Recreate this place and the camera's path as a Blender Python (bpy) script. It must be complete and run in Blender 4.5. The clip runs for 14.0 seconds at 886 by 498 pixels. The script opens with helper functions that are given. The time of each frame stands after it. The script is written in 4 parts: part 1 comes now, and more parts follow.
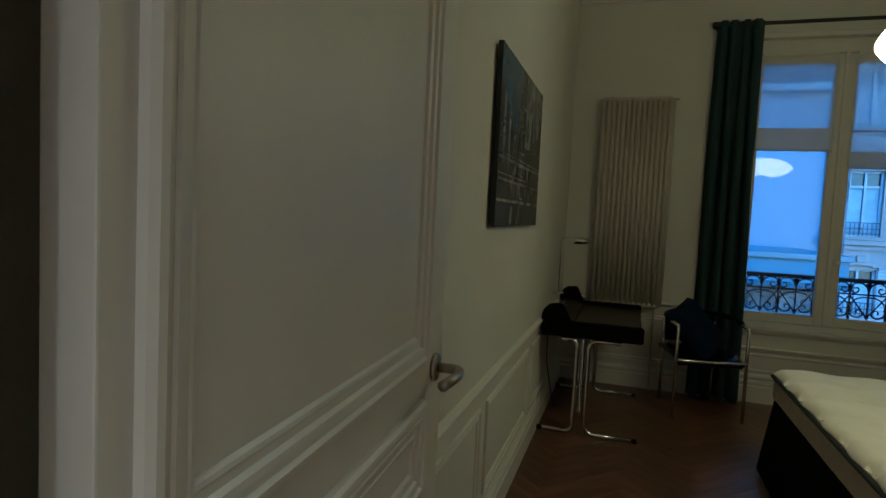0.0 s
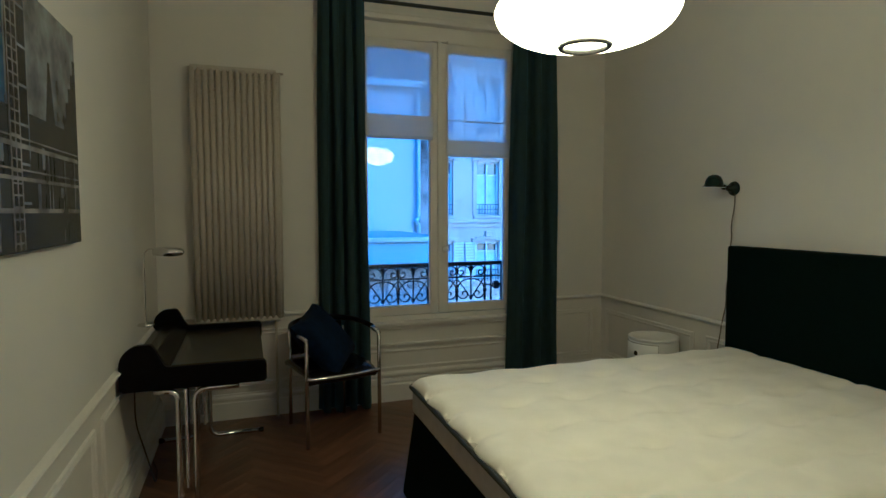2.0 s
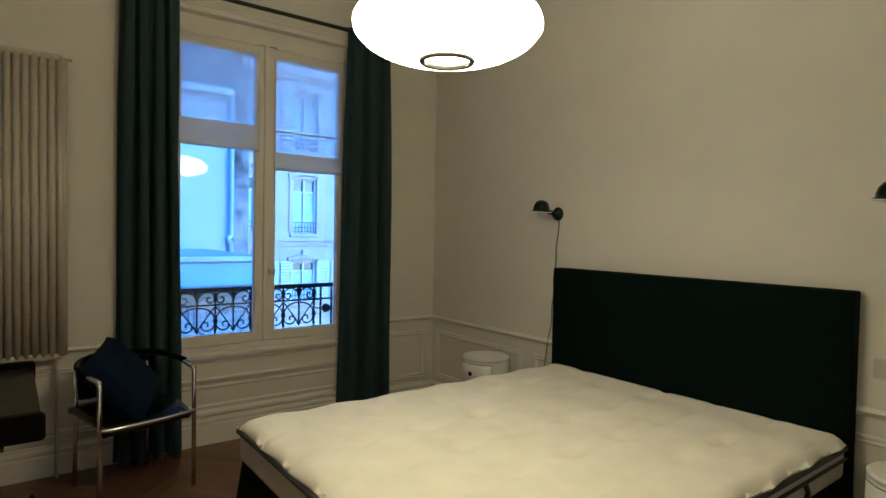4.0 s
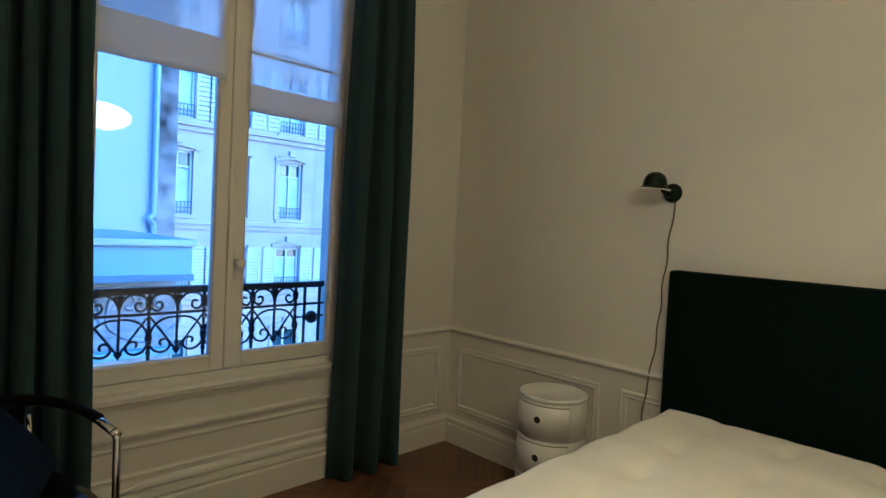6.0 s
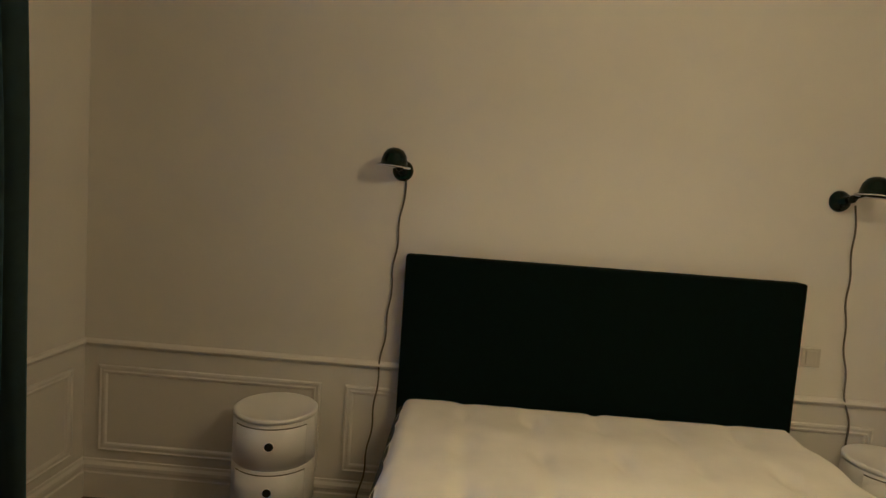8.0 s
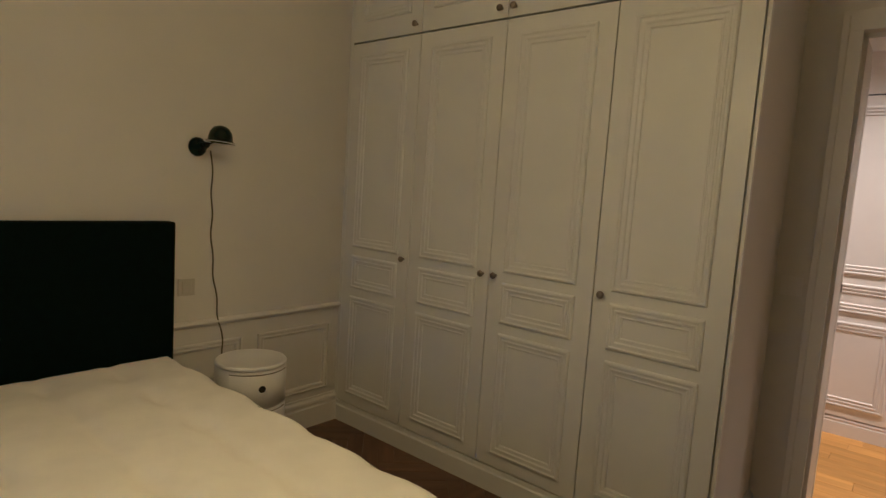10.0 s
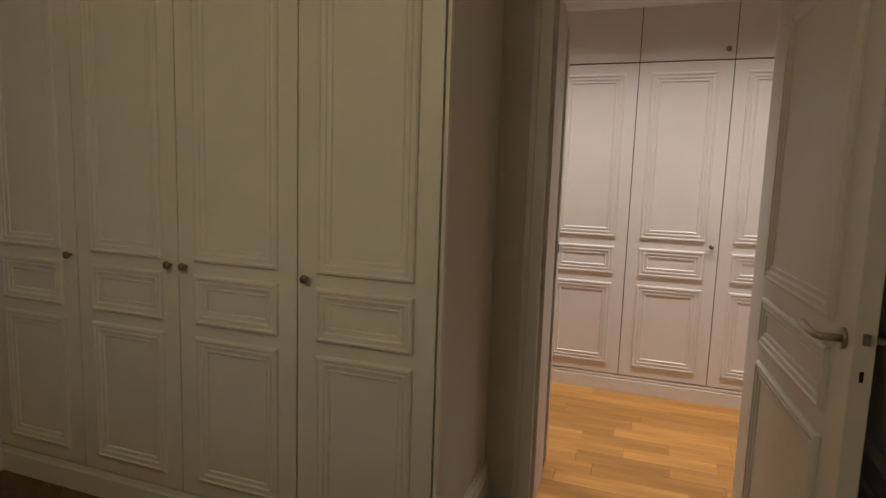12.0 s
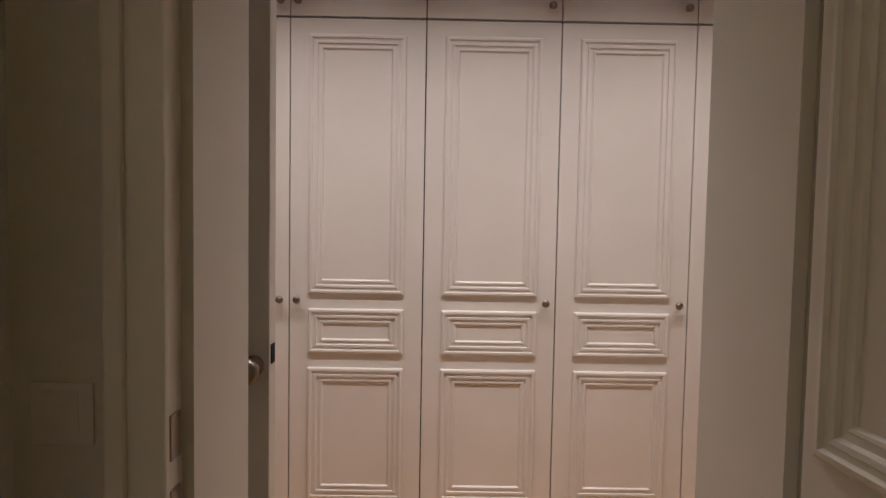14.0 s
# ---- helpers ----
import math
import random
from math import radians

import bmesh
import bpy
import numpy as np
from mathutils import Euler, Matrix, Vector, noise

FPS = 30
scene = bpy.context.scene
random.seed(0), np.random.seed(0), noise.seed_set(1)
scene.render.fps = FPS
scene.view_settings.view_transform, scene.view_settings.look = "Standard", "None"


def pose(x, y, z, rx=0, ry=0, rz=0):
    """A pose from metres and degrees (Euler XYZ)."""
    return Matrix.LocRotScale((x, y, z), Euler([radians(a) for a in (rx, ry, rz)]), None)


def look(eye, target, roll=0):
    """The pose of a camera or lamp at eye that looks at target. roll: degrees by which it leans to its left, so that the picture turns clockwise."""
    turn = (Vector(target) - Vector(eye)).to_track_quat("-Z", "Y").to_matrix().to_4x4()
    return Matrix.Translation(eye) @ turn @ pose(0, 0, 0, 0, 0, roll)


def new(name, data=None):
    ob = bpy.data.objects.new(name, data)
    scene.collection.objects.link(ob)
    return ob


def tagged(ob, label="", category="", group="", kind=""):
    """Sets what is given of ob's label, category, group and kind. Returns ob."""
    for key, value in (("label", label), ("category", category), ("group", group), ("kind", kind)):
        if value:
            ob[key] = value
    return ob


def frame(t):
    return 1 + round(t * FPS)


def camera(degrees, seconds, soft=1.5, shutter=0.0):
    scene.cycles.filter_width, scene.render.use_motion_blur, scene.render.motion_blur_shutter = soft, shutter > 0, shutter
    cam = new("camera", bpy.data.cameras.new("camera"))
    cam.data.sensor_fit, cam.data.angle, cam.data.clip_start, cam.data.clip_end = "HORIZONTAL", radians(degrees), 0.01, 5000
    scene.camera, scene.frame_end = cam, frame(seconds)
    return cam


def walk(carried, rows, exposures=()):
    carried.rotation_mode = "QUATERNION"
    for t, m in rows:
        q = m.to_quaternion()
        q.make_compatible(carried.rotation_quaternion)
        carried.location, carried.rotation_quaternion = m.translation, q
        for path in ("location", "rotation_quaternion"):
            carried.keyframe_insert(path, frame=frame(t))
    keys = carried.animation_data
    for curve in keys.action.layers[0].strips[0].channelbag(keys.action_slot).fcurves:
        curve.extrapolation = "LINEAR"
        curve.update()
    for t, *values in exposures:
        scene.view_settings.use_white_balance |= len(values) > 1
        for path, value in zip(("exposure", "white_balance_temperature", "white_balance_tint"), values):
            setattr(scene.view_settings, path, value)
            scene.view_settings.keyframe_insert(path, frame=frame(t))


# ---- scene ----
cam = camera(75.3, 14.0)
PATH = [
    (0, (0.142, 0.444, 1.342), (-0.47, 2.344, 1.216), 2.8),
    (0.5, (0.124, 0.673, 1.368), (-0.083, 2.659, 1.258), 2.4),
    (1, (0.093, 0.902, 1.391), (0.199, 2.896, 1.281), 1.7),
    (1.5, (0.128, 1.142, 1.389), (0.508, 3.101, 1.269), 0.9),
    (2, (0.194, 1.274, 1.398), (0.839, 3.162, 1.268), -0.1),
    (2.5, (0.138, 1.281, 1.411), (1.037, 3.063, 1.288), -0.7),
    (3, (0.118, 1.256, 1.405), (1.199, 2.937, 1.31), -1.1),
    (3.2, (0.128, 1.260, 1.406), (1.260, 2.907, 1.324), -1.0),
    (5.3, (0.316, 2.348, 1.335), (1.560, 3.912, 1.263), 2.2),
    (5.5, (0.37, 2.494, 1.318), (1.622, 4.052, 1.232), 2.5),
    (6, (0.441, 2.86, 1.335), (1.84, 4.287, 1.253), 3.0),
    (6.5, (0.487, 3.187, 1.349), (2.039, 4.446, 1.275), 3.6),
    (7, (0.532, 3.465, 1.341), (2.254, 4.48, 1.26), 3.6),
    (7.5, (0.59, 3.644, 1.379), (2.479, 4.287, 1.243), 3.5),
    (8, (0.566, 3.723, 1.418), (2.558, 3.791, 1.253), 4.1),
    (8.5, (0.518, 3.685, 1.422), (2.433, 3.152, 1.201), 4.9),
    (9, (0.459, 3.59, 1.403), (2.162, 2.563, 1.189), 4.8),
    (9.2, (0.446, 3.567, 1.410), (2.048, 2.389, 1.203), 4.6),
    (11.3, (0.281, 3.306, 1.405), (1.226, 1.559, 1.171), 2.8),
    (11.5, (0.282, 3.24, 1.393), (1.162, 1.46, 1.149), 2.6),
    (12, (0.256, 3.011, 1.385), (0.92, 1.139, 1.147), 1.9),
    (12.5, (0.287, 2.696, 1.373), (0.739, 0.757, 1.177), 1.5),
    (13, (0.274, 2.319, 1.389), (0.543, 0.342, 1.244), 1.4),
    (13.5, (0.246, 1.866, 1.382), (0.338, -0.13, 1.275), 1.3),
    (14, (0.312, 1.416, 1.352), (0.296, -0.581, 1.258), 1.0),
]
EXPOSURES = [(0, 0.72, 3120, -8), (0.5, 0.8, 3060, -8), (1, 0.85, 3040, -6), (1.5, 1.2, 3080, -3), (2, 1.55, 3120, -2), (2.5, 1.8, 3150, -1), (3, 1.9, 3250, 1), (6.5, 1.95, 3400, 4), (7.5, 1.9, 3530, 7), (8, 1.8, 3650, 8), (9, 1.55, 3700, 8), (11.5, 0.97, 3680, 5), (12.5, 0.85, 3640, 4), (14, 0.8, 3640, 7)]
walk(cam, [(t, look(eye, target, roll)) for t, eye, target, roll in PATH], EXPOSURES)

# ---- world, sun and large lights ----
world = bpy.data.worlds.new("sky")
scene.world = world
world.use_nodes = True
wn = world.node_tree
sky = wn.nodes.new("ShaderNodeTexSky")
sky.sky_type, sky.sun_disc = "NISHITA", False
sky.ozone_density = 4.0
sky.sun_elevation, sky.sun_rotation = radians(14), radians(150)
wn.links.new(sky.outputs[0], wn.nodes["Background"].inputs[0])
wn.nodes["Background"].inputs[1].default_value = 0.15
sun = new("sun", bpy.data.lights.new("sun", "SUN"))
sun.data.energy, sun.data.angle, sun.data.color = 0.9, radians(20), (0.58, 0.69, 1.0)
sun.matrix_world = look((0, 0, 30), (4, 30, 0))


# ---- materials ----
def material(name, colour, rough=0.6, metal=0.0, spots=0.06, scale=6.0, bump=0.03, fine=120.0, stretch=(1, 1, 1), coat=0.0, spec=0.5, dark=None, per_piece=0.0):
    m = bpy.data.materials.new(name)
    m.use_nodes = True
    nt = m.node_tree
    bs = nt.nodes["Principled BSDF"]
    tc = nt.nodes.new("ShaderNodeTexCoord")
    mp = nt.nodes.new("ShaderNodeMapping")
    mp.inputs["Scale"].default_value = stretch
    nt.links.new(tc.outputs["Object"], mp.inputs[0])
    big = nt.nodes.new("ShaderNodeTexNoise")
    big.inputs["Scale"].default_value, big.inputs["Detail"].default_value = scale, 5
    nt.links.new(mp.outputs[0], big.inputs[0])
    small = nt.nodes.new("ShaderNodeTexNoise")
    small.inputs["Scale"].default_value, small.inputs["Detail"].default_value = fine, 3
    nt.links.new(mp.outputs[0], small.inputs[0])
    mix = nt.nodes.new("ShaderNodeMix")
    mix.data_type = "RGBA"
    low = dark or tuple(c * (1 - 2.2 * spots) for c in colour)
    mix.inputs[6].default_value, mix.inputs[7].default_value = (*low, 1), (*colour, 1)
    ramp = nt.nodes.new("ShaderNodeMapRange")
    ramp.inputs[1].default_value, ramp.inputs[2].default_value = 0.3, 0.7
    nt.links.new(big.outputs[0], ramp.inputs[0])
    nt.links.new(ramp.outputs[0], mix.inputs[0])
    out = mix.outputs[2]
    if per_piece:
        info = nt.nodes.new("ShaderNodeObjectInfo")
        hsv = nt.nodes.new("ShaderNodeHueSaturation")
        mr = nt.nodes.new("ShaderNodeMapRange")
        mr.inputs[3].default_value, mr.inputs[4].default_value = 1 - per_piece, 1 + per_piece
        nt.links.new(info.outputs["Random"], mr.inputs[0])
        nt.links.new(mr.outputs[0], hsv.inputs["Value"])
        nt.links.new(out, hsv.inputs["Color"])
        out = hsv.outputs[0]
    nt.links.new(out, bs.inputs["Base Color"])
    bs.inputs["Roughness"].default_value, bs.inputs["Metallic"].default_value = rough, metal
    bs.inputs["Coat Weight"].default_value = coat
    bs.inputs["Specular IOR Level"].default_value = spec
    rr = nt.nodes.new("ShaderNodeMapRange")
    rr.inputs[3].default_value, rr.inputs[4].default_value = rough * 0.85, min(1, rough * 1.15)
    nt.links.new(small.outputs[0], rr.inputs[0])
    nt.links.new(rr.outputs[0], bs.inputs["Roughness"])
    if bump:
        b = nt.nodes.new("ShaderNodeBump")
        b.inputs["Strength"].default_value, b.inputs["Distance"].default_value = bump * 5, 0.002
        nt.links.new(small.outputs[0], b.inputs["Height"])
        nt.links.new(b.outputs[0], bs.inputs["Normal"])
    return m


WALL = material("wall_paint", (0.66, 0.64, 0.58), 0.75, spots=0.03, scale=1.5, bump=0.05, fine=260)
TRIM = material("trim_paint", (0.69, 0.67, 0.61), 0.45, spots=0.03, scale=3, bump=0.02, fine=90)
CEIL = material("ceiling_paint", (0.70, 0.68, 0.63), 0.85, spots=0.03, scale=1.2, bump=0.04, fine=200)
CUPB = material("wardrobe_paint", (0.72, 0.72, 0.67), 0.42, spots=0.03, scale=3, bump=0.02, fine=110)
HALL = material("hall_paint", (0.78, 0.74, 0.70), 0.42, spots=0.03, scale=3, bump=0.02, fine=110)
OAK_DARK = material("dark_oak", (0.150, 0.076, 0.030), 0.32, spots=0.25, scale=3, bump=0.05, fine=60, stretch=(10, 0.8, 1), per_piece=0.22)
OAK_HONEY = material("honey_oak", (0.54, 0.295, 0.036), 0.42, spots=0.16, scale=2.5, bump=0.03, fine=60, stretch=(10, 0.7, 1), per_piece=0.2, spec=0.3)
UNDER = material("floor_joint", (0.03, 0.018, 0.01), 0.9)
CURTAIN = material("teal_curtain", (0.055, 0.090, 0.108), 0.9, spots=0.12, scale=20, bump=0.1, fine=500, spec=0.15)
GREEN = material("green_wool", (0.0025, 0.0075, 0.0055), 0.95, spots=0.15, scale=30, bump=0.15, fine=700, spec=0.08)
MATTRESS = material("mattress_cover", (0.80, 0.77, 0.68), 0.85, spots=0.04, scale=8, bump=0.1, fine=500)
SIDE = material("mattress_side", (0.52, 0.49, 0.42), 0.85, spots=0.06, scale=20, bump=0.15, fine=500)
PIPING = material("piping", (0.02, 0.022, 0.02), 0.7)
BLACK = material("black_lacquer", (0.004, 0.004, 0.005), 0.25, spots=0.1, bump=0.01, spec=0.15)
LEATHER = material("black_leather", (0.003, 0.003, 0.0035), 0.4, spots=0.2, scale=40, bump=0.15, fine=350, spec=0.07)
NAVY = material("navy_velvet", (0.004, 0.012, 0.048), 0.9, spots=0.2, scale=30, bump=0.2, fine=500, spec=0.15)
CHROME = material("chrome", (0.75, 0.75, 0.75), 0.12, 1.0, spots=0.02, bump=0.0)
STEEL = material("brushed_steel", (0.42, 0.39, 0.35), 0.32, 1.0, spots=0.05, bump=0.02, fine=300)
LAMP_RING = material("dark_metal", (0.05, 0.048, 0.045), 0.5, 0.5)
SEAT = material("polished_leather", (0.005, 0.005, 0.006), 0.12, spots=0.2, scale=40, bump=0.05, fine=350, spec=0.5)
KNOB = material("aged_brass", (0.30, 0.26, 0.21), 0.42, 1.0, spots=0.1)
AGED = material("aged_plastic", (0.50, 0.48, 0.42), 0.35, spots=0.03, bump=0.0)
PLASTIC = material("white_plastic", (0.72, 0.71, 0.68), 0.3, spots=0.01, bump=0.0)
DARKGREEN = material("green_enamel", (0.003, 0.011, 0.008), 0.16, spots=0.05, bump=0.0, spec=0.22)
CORD = material("braided_cord", (0.17, 0.15, 0.125), 0.9, spots=0.3, scale=300)
IRON = material("painted_iron", (0.010, 0.012, 0.016), 0.5, spots=0.1)
RADIATOR = material("cream_enamel", (0.47, 0.44, 0.36), 0.28, spots=0.02, bump=0.01)
SMOKED = material("smoked_glass", (0.012, 0.012, 0.009), 0.32, spots=0.1, bump=0.0, spec=1.0, coat=0.3)
HOLE = material("shadow_black", (0.006, 0.006, 0.006), 0.9, bump=0)
FACADE = material("limestone", (0.43, 0.385, 0.335), 0.85, spots=0.1, scale=0.8, bump=0.1, fine=12)
RENDERED = material("rendered_wall", (0.35, 0.35, 0.385), 0.9, spots=0.04, scale=0.5, bump=0.1, fine=20)
OLDSTONE = material("old_stone", (0.36, 0.34, 0.32), 0.9, spots=0.45, scale=2.2, bump=0.3, fine=8)
FASCIA = material("painted_fascia", (0.22, 0.29, 0.36), 0.6, spots=0.08, scale=1.5)
SLATE = material("slate_edge", (0.10, 0.14, 0.19), 0.6, spots=0.1, scale=2)
ZINC = material("zinc", (0.30, 0.34, 0.38), 0.5, 0.3, spots=0.1, scale=2)
SHUTTER = material("shutter_paint", (0.55, 0.56, 0.56), 0.6)
FARGLASS = material("far_glass", (0.06, 0.08, 0.09), 0.08, spots=0.2, scale=0.6, bump=0)
ASPHALT = material("asphalt", (0.05, 0.05, 0.052), 0.85, spots=0.15, scale=2)


def glass_material():
    m = bpy.data.materials.new("pane_glass")
    m.use_nodes = True
    nt = m.node_tree
    nt.nodes.remove(nt.nodes["Principled BSDF"])
    tr, gl, mx, fr = (nt.nodes.new("ShaderNode" + n) for n in ("BsdfTransparent", "BsdfGlossy", "MixShader", "Fresnel"))
    gl.inputs["Roughness"].default_value = 0.01
    fr.inputs[0].default_value = 1.5
    nt.links.new(fr.outputs[0], mx.inputs[0])
    nt.links.new(tr.outputs[0], mx.inputs[1])
    nt.links.new(gl.outputs[0], mx.inputs[2])
    nt.links.new(mx.outputs[0], nt.nodes["Material Output"].inputs[0])
    return m


def sheer_material(name, open_share, colour, solid=0.3):
    m = bpy.data.materials.new(name)
    m.use_nodes = True
    nt = m.node_tree
    nt.nodes.remove(nt.nodes["Principled BSDF"])
    tr, tl, df, mx, m2 = (nt.nodes.new("ShaderNode" + n) for n in ("BsdfTransparent", "BsdfTranslucent", "BsdfDiffuse", "MixShader", "MixShader"))
    wv = nt.nodes.new("ShaderNodeTexNoise")
    wv.inputs["Scale"].default_value = 400
    tl.inputs[0].default_value, df.inputs[0].default_value = (*colour, 1), (*colour, 1)
    mr = nt.nodes.new("ShaderNodeMapRange")
    mr.inputs[3].default_value, mr.inputs[4].default_value = max(0, open_share - 0.12), min(1, open_share + 0.12)
    nt.links.new(wv.outputs[0], mr.inputs[0])
    m2.inputs[0].default_value = solid
    nt.links.new(tl.outputs[0], m2.inputs[1])
    nt.links.new(df.outputs[0], m2.inputs[2])
    nt.links.new(mr.outputs[0], mx.inputs[0])
    nt.links.new(m2.outputs[0], mx.inputs[1])
    nt.links.new(tr.outputs[0], mx.inputs[2])
    nt.links.new(mx.outputs[0], nt.nodes["Material Output"].inputs[0])
    return m


def emitter(name, colour, strength):
    m = bpy.data.materials.new(name)
    m.use_nodes = True
    bs = m.node_tree.nodes["Principled BSDF"]
    bs.inputs["Base Color"].default_value = (0.8, 0.8, 0.78, 1)
    bs.inputs["Emission Color"].default_value = (*colour, 1)
    bs.inputs["Emission Strength"].default_value = strength
    return m


GLASS = glass_material()
SHEER = sheer_material("sheer_linen", 0.30, (0.95, 0.95, 0.94), 0.15)
HEM = sheer_material("linen_hem", 0.06, (0.80, 0.80, 0.77), 0.62)
LAMP_GLOW = emitter("lamp_skin", (1.0, 0.495, 0.105), 7.5)
HALL_GLOW = emitter("downlight_glow", (1.0, 0.56, 0.24), 31.0)
ROOM_GLOW = emitter("lit_room", (1.0, 0.55, 0.28), 0.14)


# the curtain cloth lets a little daylight through
nt = CURTAIN.node_tree
cloth = nt.nodes["Principled BSDF"]
cloth.inputs["Sheen Weight"].default_value, cloth.inputs["Sheen Roughness"].default_value = 0.55, 0.35
cloth.inputs["Sheen Tint"].default_value = (0.35, 0.62, 0.75, 1)
thin, both = nt.nodes.new("ShaderNodeBsdfTranslucent"), nt.nodes.new("ShaderNodeMixShader")
thin.inputs[0].default_value = (0.09, 0.18, 0.25, 1)
both.inputs[0].default_value = 0.4
nt.links.new(nt.nodes["Principled BSDF"].outputs[0], both.inputs[1])
nt.links.new(thin.outputs[0], both.inputs[2])
nt.links.new(both.outputs[0], nt.nodes["Material Output"].inputs[0])


# ---- mesh helpers ----
def part(name, bm, mat, parent=None, label="", smooth=False):
    me = bpy.data.meshes.new(name)
    if smooth:
        for f in bm.faces:
            f.smooth = True
    bm.to_mesh(me)
    bm.free()
    me.materials.append(mat)
    ob = new(name, me)
    if parent:
        ob.parent = parent
    if label:
        ob["label"] = label
    return ob


def thing(name, label, category, at=None, group="", kind=""):
    ob = new(name)
    ob.empty_display_size = 0.1
    if at is not None:
        ob.matrix_world = at if isinstance(at, Matrix) else Matrix.Translation(at)
    return tagged(ob, label, category, group, kind)


def add_box(bm, x0, x1, y0, y1, z0, z1, bevel=0.0, m=None):
    r = bmesh.ops.create_cube(bm, size=1)["verts"]
    for v in r:
        v.co = Vector(((x0 + x1) / 2 + v.co.x * (x1 - x0), (y0 + y1) / 2 + v.co.y * (y1 - y0), (z0 + z1) / 2 + v.co.z * (z1 - z0)))
    es = list({e for v in r for e in v.link_edges})
    if bevel:
        r = list({v for f in bmesh.ops.bevel(bm, geom=es, offset=bevel, segments=2, profile=0.6, affect="EDGES", clamp_overlap=True)["faces"] for v in f.verts} | {v for v in r if v.is_valid})
    if m is not None:
        bmesh.ops.transform(bm, matrix=m, verts=[v for v in r if v.is_valid])
    return bm


def box(x0, x1, y0, y1, z0, z1, bevel=0.0):
    return add_box(bmesh.new(), x0, x1, y0, y1, z0, z1, bevel)


def lathe(profile, seg=32, bm=None, m=None, cap=True):
    """Turn (radius, height) pairs about z."""
    bm = bm or bmesh.new()
    rings = []
    for r, z in profile:
        if r < 1e-5:
            rings.append([bm.verts.new((0, 0, z))])
        else:
            rings.append([bm.verts.new((r * math.cos(2 * math.pi * k / seg), r * math.sin(2 * math.pi * k / seg), z)) for k in range(seg)])
    for a, b in zip(rings, rings[1:]):
        for k in range(seg):
            j = (k + 1) % seg
            if len(a) == 1 and len(b) == 1:
                continue
            if len(a) == 1:
                bm.faces.new((a[0], b[j], b[k]))
            elif len(b) == 1:
                bm.faces.new((a[k], a[j], b[0]))
            else:
                bm.faces.new((a[k], a[j], b[j], b[k]))
    if cap:
        for ring, flip in ((rings[0], True), (rings[-1], False)):
            if len(ring) > 2:
                bm.faces.new(ring[::-1] if flip else ring)
    if m is not None:
        bmesh.ops.transform(bm, matrix=m, verts=[v for ring in rings for v in ring])
    return bm


def tube(points, r, seg=10, bm=None, bend=0.0, closed=False):
    """A round tube along points; bend rounds the corners with that radius."""
    bm = bm or bmesh.new()
    pts = [Vector(p) for p in points]
    if bend:
        out = [pts[0]]
        for a, b, c in zip(pts, pts[1:], pts[2:]):
            d1, d2 = (a - b), (c - b)
            k = min(bend, d1.length * 0.49, d2.length * 0.49)
            p, q = b + d1.normalized() * k, b + d2.normalized() * k
            for s in range(7):
                t = s / 6
                out.append(p.lerp(b, t).lerp(b.lerp(q, t), t))
        out.append(pts[-1])
        pts = out
    n = len(pts)
    rings, side = [], None
    for i, p in enumerate(pts):
        d = (pts[(i + 1) % n] - pts[i - 1]) if closed else (pts[min(i + 1, n - 1)] - pts[max(i - 1, 0)])
        d.normalize()
        if side is None:
            side = d.cross(Vector((0.13, 0.21, 0.97)))
            if side.length < 0.05:
                side = d.cross(Vector((1, 0, 0)))
        side = (side - d * side.dot(d)).normalized()
        up = d.cross(side)
        rings.append([bm.verts.new(p + r * (math.cos(2 * math.pi * k / seg) * side + math.sin(2 * math.pi * k / seg) * up)) for k in range(seg)])
    pairs = list(zip(rings, rings[1:])) + ([(rings[-1], rings[0])] if closed else [])
    for a, b in pairs:
        for k in range(seg):
            bm.faces.new((a[k], a[(k + 1) % seg], b[(k + 1) % seg], b[k]))
    if not closed:
        bm.faces.new(rings[0][::-1])
        bm.faces.new(rings[-1])
    return bm


def sweep(profile, a, b, bm=None):
    """A moulding: a profile of (out, up) pairs from a to b; out points to the left of the way from a to b."""
    bm = bm or bmesh.new()
    a, b = Vector(a), Vector(b)
    d = (b - a).normalized()
    out = Vector((0, 0, 1)).cross(d).normalized() if abs(d.z) < 0.9 else Vector((0, 0, 0))
    rings = [[bm.verts.new(p + out * o + Vector((0, 0, u))) for o, u in profile] for p in (a, b)]
    n = len(profile)
    for k in range(n):
        bm.faces.new((rings[0][k], rings[0][(k + 1) % n], rings[1][(k + 1) % n], rings[1][k]))
    bm.faces.new(rings[0][::-1])
    bm.faces.new(rings[1])
    bmesh.ops.recalc_face_normals(bm, faces=bm.faces[:])
    return bm


def panel_frame(bm, o, ux, uy, n, w, h, steps):
    """A mitred moulding round a panel: o its lower corner, ux and uy along it, n out of it; steps of (inset, out)."""
    o, ux, uy, n = Vector(o), Vector(ux), Vector(uy), Vector(n)
    loops = []
    for ins, out in steps:
        loops.append([bm.verts.new(o + ux * x + uy * y + n * out) for x, y in ((ins, ins), (w - ins, ins), (w - ins, h - ins), (ins, h - ins))])
    for a, b in zip(loops, loops[1:]):
        for k in range(4):
            bm.faces.new((a[k], a[(k + 1) % 4], b[(k + 1) % 4], b[k]))
    return bm


MOULD = [(0, 0), (0.002, 0.010), (0.010, 0.013), (0.014, 0.006), (0.022, 0.006), (0.026, 0.010), (0.034, 0.008), (0.040, 0)]

